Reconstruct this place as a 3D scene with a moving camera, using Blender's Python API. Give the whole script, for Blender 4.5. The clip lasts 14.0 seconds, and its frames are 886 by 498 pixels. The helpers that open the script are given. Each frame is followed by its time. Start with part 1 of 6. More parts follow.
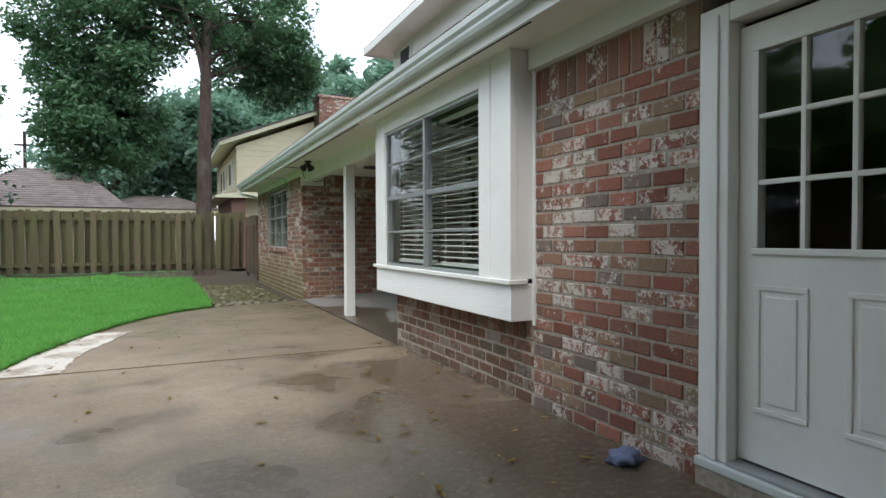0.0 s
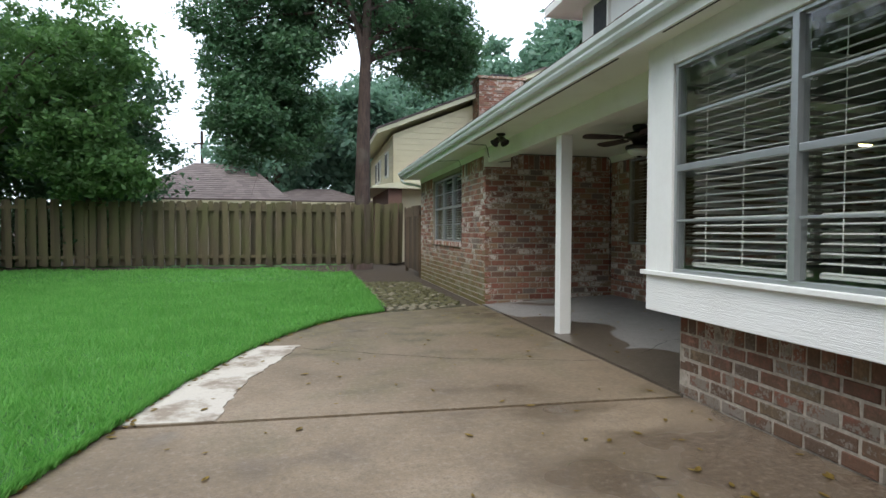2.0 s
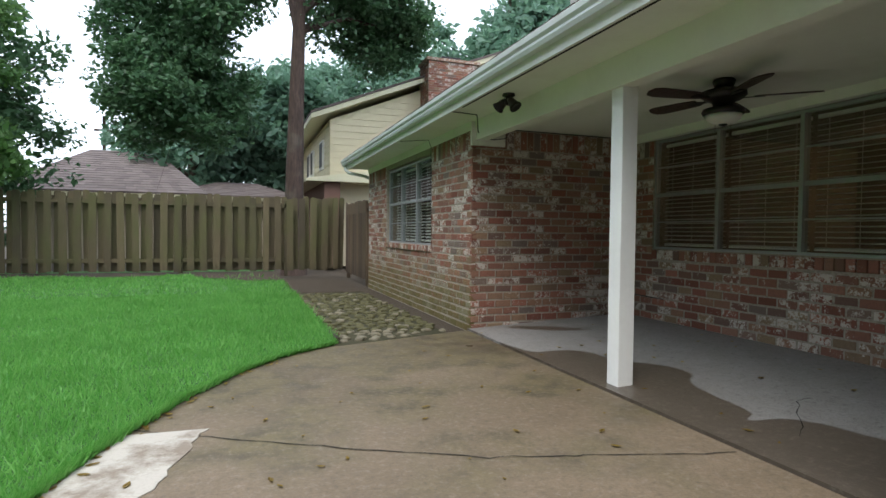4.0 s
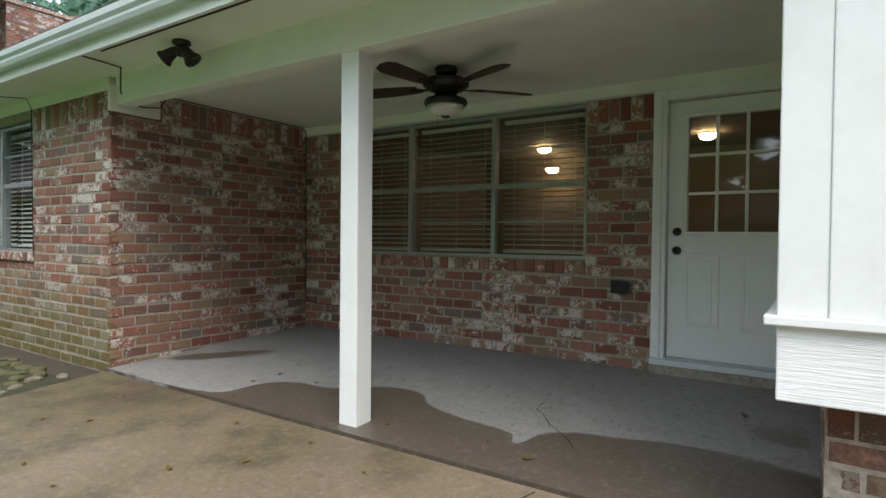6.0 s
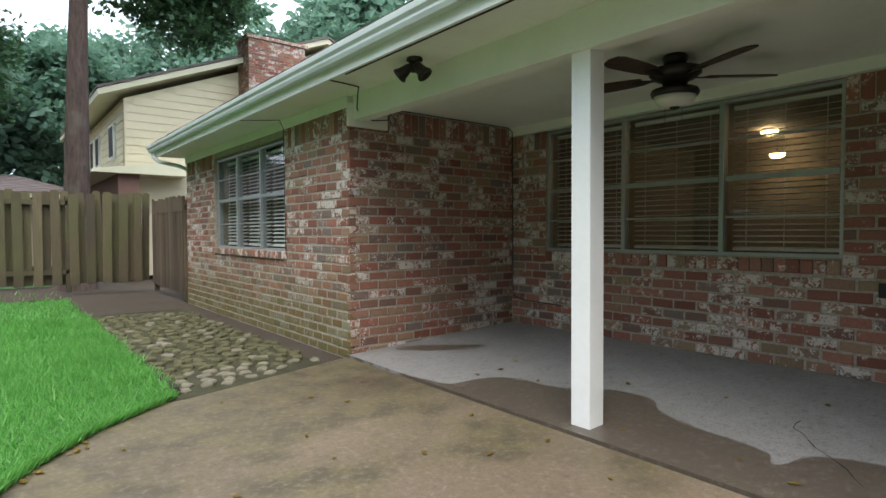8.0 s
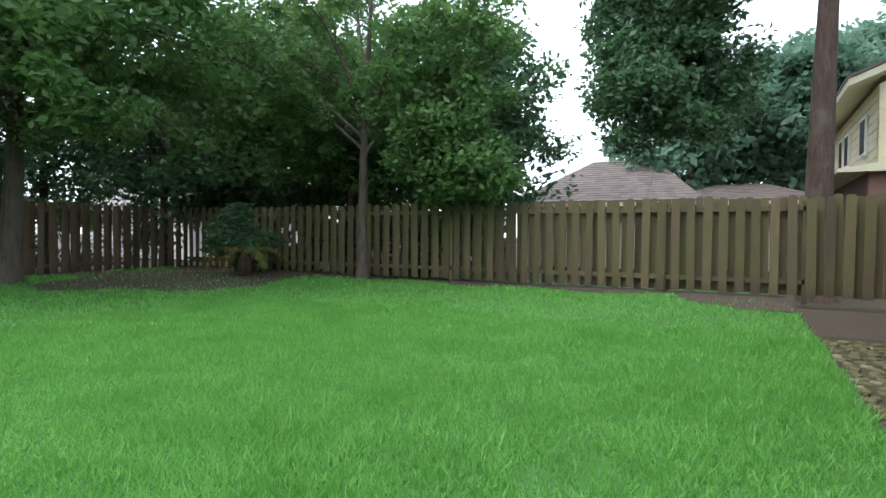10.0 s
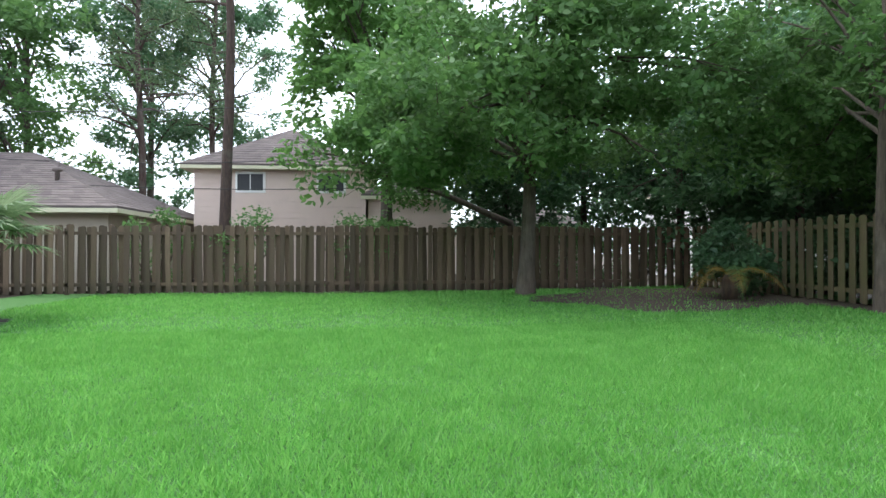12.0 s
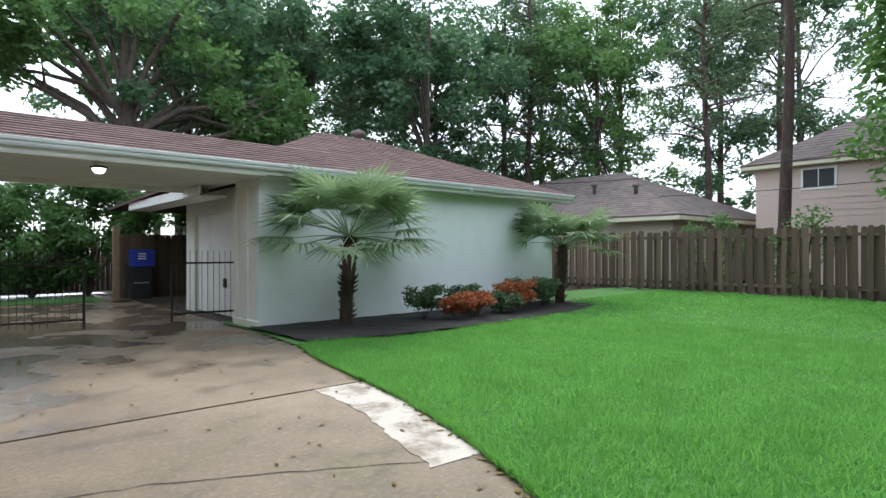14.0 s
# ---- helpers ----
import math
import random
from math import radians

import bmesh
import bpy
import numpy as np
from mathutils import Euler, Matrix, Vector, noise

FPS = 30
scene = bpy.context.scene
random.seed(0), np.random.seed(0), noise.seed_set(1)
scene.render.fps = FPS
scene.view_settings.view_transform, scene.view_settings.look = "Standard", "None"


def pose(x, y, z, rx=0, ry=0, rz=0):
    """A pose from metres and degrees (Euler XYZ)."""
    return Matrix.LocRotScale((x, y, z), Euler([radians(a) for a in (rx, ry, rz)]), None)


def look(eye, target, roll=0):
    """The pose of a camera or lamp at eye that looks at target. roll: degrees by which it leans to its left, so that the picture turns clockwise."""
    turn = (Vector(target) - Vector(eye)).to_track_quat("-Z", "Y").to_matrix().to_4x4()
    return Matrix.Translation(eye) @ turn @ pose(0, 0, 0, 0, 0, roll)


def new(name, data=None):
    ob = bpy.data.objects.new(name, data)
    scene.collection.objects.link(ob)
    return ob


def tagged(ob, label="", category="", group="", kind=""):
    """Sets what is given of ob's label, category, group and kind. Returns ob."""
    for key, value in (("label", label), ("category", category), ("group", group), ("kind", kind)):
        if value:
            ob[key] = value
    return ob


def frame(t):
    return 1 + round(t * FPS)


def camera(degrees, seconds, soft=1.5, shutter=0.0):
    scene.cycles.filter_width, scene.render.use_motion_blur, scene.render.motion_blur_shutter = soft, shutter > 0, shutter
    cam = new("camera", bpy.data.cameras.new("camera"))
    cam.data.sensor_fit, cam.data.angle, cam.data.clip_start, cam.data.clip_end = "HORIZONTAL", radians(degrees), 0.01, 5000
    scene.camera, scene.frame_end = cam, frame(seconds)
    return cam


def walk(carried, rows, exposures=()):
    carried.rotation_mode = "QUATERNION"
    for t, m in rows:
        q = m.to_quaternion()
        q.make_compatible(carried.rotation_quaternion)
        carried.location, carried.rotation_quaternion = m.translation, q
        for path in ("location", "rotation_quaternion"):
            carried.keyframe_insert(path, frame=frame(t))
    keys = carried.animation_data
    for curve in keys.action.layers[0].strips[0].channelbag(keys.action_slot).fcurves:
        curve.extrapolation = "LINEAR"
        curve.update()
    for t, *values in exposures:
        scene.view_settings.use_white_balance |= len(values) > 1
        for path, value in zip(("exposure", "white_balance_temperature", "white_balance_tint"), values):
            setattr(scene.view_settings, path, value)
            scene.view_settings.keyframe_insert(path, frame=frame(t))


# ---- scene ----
cam = camera(75.8, 14.0)
PATH = [
    (0, (0.162, 0.456, 1.179), (1.042, 2.252, 1.138), -0.2),
    (0.5, (0.09, 0.924, 1.183), (0.807, 2.791, 1.128), -0.3),
    (1, (0.031, 1.516, 1.174), (0.574, 3.44, 1.112), -0.1),
    (1.5, (-0.059, 2.126, 1.16), (0.385, 4.075, 1.097), 0.3),
    (2, (-0.08, 2.824, 1.158), (0.355, 4.775, 1.096), 0.2),
    (2.2, (-0.115, 3.091, 1.157), (0.313, 5.044, 1.094), 0.2),
    (4.3, (-0.059, 5.581, 1.136), (0.761, 7.404, 1.083), 0.9),
    (4.5, (-0.034, 5.746, 1.125), (0.92, 7.503, 1.075), 1.0),
    (5, (0.042, 6.116, 1.114), (1.333, 7.643, 1.072), 0.9),
    (5.5, (0.09, 6.419, 1.124), (1.587, 7.744, 1.091), 0.8),
    (6, (0.064, 6.583, 1.121), (1.733, 7.684, 1.091), 0.7),
    (6.5, (0.028, 6.691, 1.158), (1.74, 7.724, 1.122), 0.7),
    (7, (-0.03, 6.752, 1.179), (1.675, 7.798, 1.141), 0.5),
    (7.2, (-0.055, 6.765, 1.192), (1.616, 7.863, 1.149), 0.4),
    (9.3, (-0.270, 7.100, 1.125), (-0.305, 9.099, 1.079), 0.0),
    (9.5, (-0.194, 7.218, 1.145), (-0.421, 9.205, 1.101), 0.3),
    (10, (0.121, 7.799, 1.219), (-0.821, 9.563, 1.170), 0.5),
    (10.5, (0.407, 8.402, 1.237), (-1.031, 9.792, 1.225), 0.4),
    (11, (0.693, 9.036, 1.248), (-1.073, 9.975, 1.245), 0.6),
    (11.5, (0.937, 9.717, 1.241), (-0.983, 10.276, 1.249), 0.1),
    (12, (1.052, 10.360, 1.216), (-0.937, 10.569, 1.228), -0.1),
    (12.5, (1.120, 10.904, 1.204), (-0.875, 10.759, 1.218), -0.1),
    (13, (1.300, 11.316, 1.222), (-0.605, 10.709, 1.236), 0.4),
    (13.5, (1.655, 11.564, 1.273), (-0.026, 10.480, 1.284), -0.0),
    (14, (2.091, 11.682, 1.326), (0.764, 10.187, 1.336), -0.1),
]
walk(cam, [(t, look(eye, target, roll)) for t, eye, target, roll in PATH],
     [(0, 1.03), (1.5, 0.85), (2.2, 0.83), (4.5, 1.0), (6.0, 1.32), (7.2, 1.32), (9.5, 1.1), (10.5, 1.3), (12, 1.48), (13, 1.32), (13.5, 1.22), (14, 1.08)])

# ---- light ----
world = bpy.data.worlds.new("World")
scene.world = world
world.use_nodes = True
wn, wl = world.node_tree.nodes, world.node_tree.links
wn.clear()
sky = wn.new("ShaderNodeTexSky")
sky.sky_type = 'NISHITA'
sky.sun_disc = False
sky.sun_elevation = radians(52)
sky.sun_rotation = radians(200)
sky.air_density, sky.dust_density, sky.ozone_density = 1.0, 3.0, 1.0
# broken cloud: a bright grey-white deck with a few thin places
wtc = wn.new("ShaderNodeTexCoord")
wno = wn.new("ShaderNodeTexNoise")
wno.inputs["Scale"].default_value, wno.inputs["Detail"].default_value = 3.0, 5.0
wl.new(wtc.outputs["Generated"], wno.inputs["Vector"])
wr = wn.new("ShaderNodeMapRange")
wr.inputs["From Min"].default_value, wr.inputs["From Max"].default_value = 0.38, 0.62
wr.inputs["To Min"].default_value, wr.inputs["To Max"].default_value = 0.55, 0.97
wl.new(wno.outputs["Fac"], wr.inputs["Value"])
wmix = wn.new("ShaderNodeMix")
wmix.data_type = 'RGBA'
wmix.inputs[7].default_value = (8.0, 8.9, 10.2, 1)
wl.new(wr.outputs["Result"], wmix.inputs[0])
wl.new(sky.outputs["Color"], wmix.inputs[6])
wbg = wn.new("ShaderNodeBackground")
wbg.inputs["Strength"].default_value = 0.14
wl.new(wmix.outputs[2], wbg.inputs["Color"])
wout = wn.new("ShaderNodeOutputWorld")
wl.new(wbg.outputs["Background"], wout.inputs["Surface"])

sun = new("sun", bpy.data.lights.new("sun", 'SUN'))
sun.data.energy, sun.data.angle, sun.data.color = 1.0, radians(30), (1.0, 0.97, 0.92)
sun.matrix_world = look((-6, -3, 12), (0, 3, 0))

# ---- materials ----
def mat(name, build):
    m = bpy.data.materials.new(name)
    m.use_nodes = True
    nt = m.node_tree
    b = nt.nodes["Principled BSDF"]
    build(nt, b)
    return m

def nd(nt, kind, **ins):
    n = nt.nodes.new(kind)
    for k, v in ins.items():
        n.inputs[k.replace("_", " ")].default_value = v
    return n

def pos(nt, scale=(1, 1, 1)):
    g = nt.nodes.new("ShaderNodeNewGeometry")
    v = nt.nodes.new("ShaderNodeVectorMath")
    v.operation = 'MULTIPLY'
    v.inputs[1].default_value = scale
    nt.links.new(g.outputs["Position"], v.inputs[0])
    return v.outputs[0]

def noise_n(nt, vec, scale, detail=4.0, rough=0.55):
    n = nd(nt, "ShaderNodeTexNoise", Scale=scale, Detail=detail, Roughness=rough)
    nt.links.new(vec, n.inputs["Vector"])
    return n.outputs["Fac"]

def ramp(nt, fac, stops):
    r = nt.nodes.new("ShaderNodeValToRGB")
    e = r.color_ramp.elements
    while len(e) < len(stops):
        e.new(0.5)
    for el, (p, c) in zip(e, stops):
        el.position, el.color = p, (*c, 1)
    nt.links.new(fac, r.inputs[0])
    return r.outputs[0]

def mixc(nt, fac, a, b, mode='MIX'):
    m = nt.nodes.new("ShaderNodeMix")
    m.data_type, m.blend_type = 'RGBA', mode
    for sock, v in ((m.inputs[0], fac), (m.inputs[6], a), (m.inputs[7], b)):
        if isinstance(v, (int, float)):
            sock.default_value = v
        elif isinstance(v, tuple):
            sock.default_value = (*v, 1)
        else:
            nt.links.new(v, sock)
    return m.outputs[2]

def mrange(nt, v, a, b, c=0.0, d=1.0):
    m = nd(nt, "ShaderNodeMapRange")
    for k, x in (("From Min", a), ("From Max", b), ("To Min", c), ("To Max", d)):
        m.inputs[k].default_value = x
    nt.links.new(v, m.inputs["Value"])
    return m.outputs["Result"]

def math_n(nt, op, a, b=0.0):
    m = nt.nodes.new("ShaderNodeMath")
    m.operation = op
    for s, v in zip(m.inputs, (a, b)):
        if isinstance(v, (int, float)):
            s.default_value = v
        else:
            nt.links.new(v, s)
    return m.outputs[0]

def bump(nt, b, h, strength=0.3, dist=0.01):
    n = nd(nt, "ShaderNodeBump", Strength=strength, Distance=dist)
    nt.links.new(h, n.inputs["Height"])
    nt.links.new(n.outputs[0], b.inputs["Normal"])

def rnd(nt):
    return nt.nodes.new("ShaderNodeObjectInfo").outputs["Random"]

def isl(nt):
    return nt.nodes.new("ShaderNodeNewGeometry").outputs["Random Per Island"]

def painted(name, col, rough=0.45, dirt=(0.45, 0.43, 0.36), amount=0.25, grain=(1, 1, 1), bumpy=0.15):
    def f(nt, b):
        p = pos(nt)
        n1 = noise_n(nt, p, 2.2, 6)
        n2 = noise_n(nt, pos(nt, grain), 26, 4)
        c = mixc(nt, mrange(nt, n1, 0.5, 0.8, 0, amount), col, dirt)
        c = mixc(nt, mrange(nt, n2, 0.35, 0.75, 0, 0.10), c, tuple(x * 0.7 for x in col))
        nt.links.new(c, b.inputs["Base Color"])
        nt.links.new(mrange(nt, n1, 0.3, 0.7, rough - 0.08, rough + 0.12), b.inputs["Roughness"])
        bump(nt, b, n2, bumpy, 0.004)
    return mat(name, f)

def plain(name, col, rough=0.5, metal=0.0, var=0.15, scale=14):
    def f(nt, b):
        n = noise_n(nt, pos(nt), scale, 4)
        nt.links.new(mixc(nt, mrange(nt, n, 0.3, 0.7, 0, var), col, tuple(x * 0.45 for x in col)), b.inputs["Base Color"])
        nt.links.new(mrange(nt, n, 0.3, 0.7, max(0.05, rough - 0.08), rough + 0.08), b.inputs["Roughness"])
        b.inputs["Metallic"].default_value = metal
    return mat(name, f)

def brick_mat(name, source, moss=0.0, limey=0.5, moss_col=(0.12, 0.115, 0.035)):
    def f(nt, b):
        r = source(nt)
        p = pos(nt)
        hue = math_n(nt, 'FRACT', math_n(nt, 'MULTIPLY', r, 7.77))
        base = ramp(nt, r, [(0.0, (0.20, 0.072, 0.05)), (0.16, (0.31, 0.115, 0.08)), (0.32, (0.40, 0.17, 0.115)), (0.46, (0.25, 0.12, 0.085)), (0.60, (0.36, 0.20, 0.13)), (0.74, (0.30, 0.235, 0.145)), (0.84, (0.21, 0.10, 0.075)), (0.95, (0.20, 0.165, 0.145)), (1.0, (0.43, 0.20, 0.14))])
        base = mixc(nt, mrange(nt, hue, 0.0, 1.0, 0.0, 0.35), base, (0.17, 0.095, 0.065))
        own = nt.nodes.new("ShaderNodeVectorMath")
        own.operation = 'ADD'
        nt.links.new(p, own.inputs[0])
        nt.links.new(math_n(nt, 'MULTIPLY', r, 61.0), own.inputs[1])
        n1 = noise_n(nt, own.outputs[0], 13, 6, 0.7)
        n2 = noise_n(nt, own.outputs[0], 52, 6, 0.7)
        big = noise_n(nt, p, 0.9, 3)
        c = mixc(nt, mrange(nt, n2, 0.35, 0.75, 0, 0.5), base, (0.11, 0.065, 0.05))
        # lime bloom and old whitewash in ragged flakes
        jit = mrange(nt, math_n(nt, 'FRACT', math_n(nt, 'MULTIPLY', r, 17.31)), 0, 1, -0.16, 0.11)
        flake = math_n(nt, 'ADD', math_n(nt, 'ADD', math_n(nt, 'MULTIPLY', n1, 0.72), math_n(nt, 'MULTIPLY', n2, 0.28)), jit)
        flake = math_n(nt, 'ADD', flake, mrange(nt, big, 0.3, 0.7, -0.02, 0.03))
        c = mixc(nt, mrange(nt, flake, 0.61 - 0.12 * limey, 0.65 - 0.12 * limey, 0, 0.85), c, (0.60, 0.55, 0.49))
        if moss:
            sep = nt.nodes.new("ShaderNodeSeparateXYZ")
            nt.links.new(p, sep.inputs[0])
            low = math_n(nt, 'ADD', mrange(nt, sep.outputs["Z"], 0.0, 1.2, 0.70, 0.0), math_n(nt, 'MULTIPLY', math_n(nt, 'SUBTRACT', n1, 0.5), 1.3))
            c = mixc(nt, mrange(nt, low, 0.2, 0.6, 0, moss), c, moss_col)
        nt.links.new(c, b.inputs["Base Color"])
        b.inputs["Roughness"].default_value = 0.85
        b.inputs["Specular IOR Level"].default_value = 0.3
        bump(nt, b, math_n(nt, 'ADD', n2, n1), 0.7, 0.006)
    return mat(name, f)

M_BRICK = brick_mat("brick", rnd)
M_BRICK_MOSS = brick_mat("mossy_brick", rnd, 0.8)
M_BRICK_ISL = brick_mat("brick_rest", isl)
M_BRICK_MOSS_ISL = brick_mat("mossy_brick_rest", isl, 0.8)
M_BRICK_DAMP = brick_mat("damp_brick", rnd, 0.75, 0.5, (0.075, 0.052, 0.032))
M_BRICK_DAMP_ISL = brick_mat("damp_brick_rest", isl, 0.75, 0.5, (0.075, 0.052, 0.032))
M_BRICK_CLEAN = brick_mat("chimney_brick", isl, 0.0, 0.45)

def mortar_f(nt, b):
    p = pos(nt)
    n = noise_n(nt, p, 30, 5)
    nt.links.new(ramp(nt, n, [(0.3, (0.24, 0.205, 0.165)), (0.7, (0.42, 0.365, 0.30))]), b.inputs["Base Color"])
    b.inputs["Roughness"].default_value = 0.95
    bump(nt, b, n, 0.6, 0.006)
M_MORTAR = mat("mortar", mortar_f)

M_WHITE = painted("white_paint", (0.80, 0.80, 0.77), 0.42, (0.42, 0.40, 0.33), 0.22)
M_SOFFIT = painted("soffit_paint", (0.78, 0.78, 0.70), 0.5, (0.45, 0.42, 0.30), 0.25)
M_SIDING_W = painted("white_grained_board", (0.82, 0.82, 0.80), 0.5, (0.4, 0.38, 0.32), 0.12, (1, 0.25, 6), 1.0)
M_STUCCO = painted("pale_stucco", (0.72, 0.78, 0.76), 0.7, (0.45, 0.5, 0.46), 0.25, (1, 1, 1), 0.4)
M_GUTTER = painted("gutter_paint", (0.62, 0.66, 0.65), 0.35, (0.30, 0.31, 0.28), 0.35)
M_ALU = plain("aluminium", (0.42, 0.44, 0.45), 0.38, 0.6)
M_BLIND = plain("blind_slat", (0.84, 0.82, 0.78), 0.5, 0, 0.06)
M_DARK = plain("dark_bronze", (0.025, 0.02, 0.018), 0.4, 0.3)
M_FANWOOD = plain("dark_fan_wood", (0.05, 0.028, 0.018), 0.45, 0, 0.4, 30)
M_BLACK = plain("black_iron", (0.012, 0.012, 0.013), 0.45, 0.2)
M_RUBBER = plain("black_cable", (0.012, 0.012, 0.012), 0.6)
M_CREAM = painted("cream_siding", (0.62, 0.56, 0.38), 0.6, (0.4, 0.37, 0.27), 0.3)
M_PINK = painted("pink_siding", (0.62, 0.49, 0.42), 0.6, (0.42, 0.34, 0.3), 0.25)
M_PALEWALL = painted("pale_siding", (0.72, 0.72, 0.72), 0.6)
M_TANWALL = painted("tan_wall", (0.42, 0.36, 0.29), 0.7)
# indoor dimness is put into this dark wall and ceiling colour
M_DARKROOM = plain("dim_room_surface", (0.16, 0.13, 0.11), 0.8)
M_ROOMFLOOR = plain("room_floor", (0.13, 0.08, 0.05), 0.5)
M_TRIMYEL = painted("cream_trim", (0.62, 0.60, 0.42), 0.5)

def shingle(name, c1, c2):
    def f(nt, b):
        r = isl(nt)
        n = noise_n(nt, pos(nt), 60, 3)
        n1 = noise_n(nt, pos(nt), 1.2, 4)
        c = mixc(nt, r, c1, c2)
        c = mixc(nt, mrange(nt, n, 0.3, 0.7, 0, 0.5), c, tuple(x * 0.5 for x in c1))
        c = mixc(nt, mrange(nt, n1, 0.4, 0.7, 0, 0.35), c, tuple(x * 0.6 for x in c2))
        nt.links.new(c, b.inputs["Base Color"])
        b.inputs["Roughness"].default_value = 0.95
        bump(nt, b, n, 0.6, 0.005)
    return mat(name, f)
M_SHINGLE = shingle("brown_shingle", (0.10, 0.060, 0.055), (0.19, 0.115, 0.105))
M_SHINGLE_G = shingle("grey_shingle", (0.13, 0.105, 0.10), (0.22, 0.18, 0.17))

def glass_f(nt, b):
    out = nt.nodes["Material Output"]
    tr = nt.nodes.new("ShaderNodeBsdfTransparent")
    tr.inputs[0].default_value = (0.90, 0.92, 0.91, 1)
    gl = nt.nodes.new("ShaderNodeBsdfGlossy")
    gl.inputs["Roughness"].default_value = 0.015
    lw = nd(nt, "ShaderNodeLayerWeight", Blend=0.5)
    fac = math_n(nt, 'ADD', math_n(nt, 'MULTIPLY', math_n(nt, 'POWER', lw.outputs["Facing"], 4.0), 0.28), 0.042)
    mx = nt.nodes.new("ShaderNodeMixShader")
    nt.links.new(fac, mx.inputs[0])
    nt.links.new(tr.outputs[0], mx.inputs[1])
    nt.links.new(gl.outputs[0], mx.inputs[2])
    nt.links.new(mx.outputs[0], out.inputs["Surface"])
    nt.nodes.remove(b)
M_GLASS = mat("window_glass", glass_f)

def frost_f(nt, b):
    b.inputs["Base Color"].default_value = (0.75, 0.73, 0.66, 1)
    b.inputs["Roughness"].default_value = 0.3
    b.inputs["Subsurface Weight"].default_value = 0.2
M_FROST = mat("frosted_glass", frost_f)

def glow(name, col, strength):
    def f(nt, b):
        b.inputs["Base Color"].default_value = (*col, 1)
        b.inputs["Emission Color"].default_value = (*col, 1)
        b.inputs["Emission Strength"].default_value = strength
    return mat(name, f)
M_BULB = glow("warm_bulb", (1.0, 0.72, 0.36), 16.0)
M_LAMPLENS = glow("lit_lamp_glass", (1.0, 0.97, 0.9), 1.6)

def fence_f(c1, c2, moss):
    def f(nt, b):
        r = rnd(nt)
        grain = noise_n(nt, pos(nt, (14, 14, 1.2)), 3.0, 6, 0.6)
        blot = noise_n(nt, pos(nt, (1.5, 1.5, 0.7)), 1.3, 4)
        c = mixc(nt, r, c1, c2)
        c = mixc(nt, mrange(nt, grain, 0.35, 0.7, 0, 0.6), c, tuple(x * 0.45 for x in c1))
        c = mixc(nt, mrange(nt, blot, 0.42, 0.62, 0, moss), c, (0.085, 0.085, 0.028))
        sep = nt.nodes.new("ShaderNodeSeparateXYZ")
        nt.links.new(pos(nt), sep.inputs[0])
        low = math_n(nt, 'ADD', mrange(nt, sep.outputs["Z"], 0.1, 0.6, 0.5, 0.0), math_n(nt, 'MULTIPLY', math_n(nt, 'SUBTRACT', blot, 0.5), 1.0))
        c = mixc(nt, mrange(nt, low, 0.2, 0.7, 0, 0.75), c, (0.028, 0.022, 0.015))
        nt.links.new(c, b.inputs["Base Color"])
        b.inputs["Roughness"].default_value = 0.8
        bump(nt, b, grain, 0.6, 0.008)
    return f
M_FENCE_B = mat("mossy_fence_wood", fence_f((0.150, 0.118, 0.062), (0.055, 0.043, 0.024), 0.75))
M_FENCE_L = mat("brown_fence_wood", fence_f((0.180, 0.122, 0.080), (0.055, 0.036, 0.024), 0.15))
M_POSTWOOD = plain("post_wood", (0.22, 0.15, 0.09), 0.7, 0, 0.4, 10)

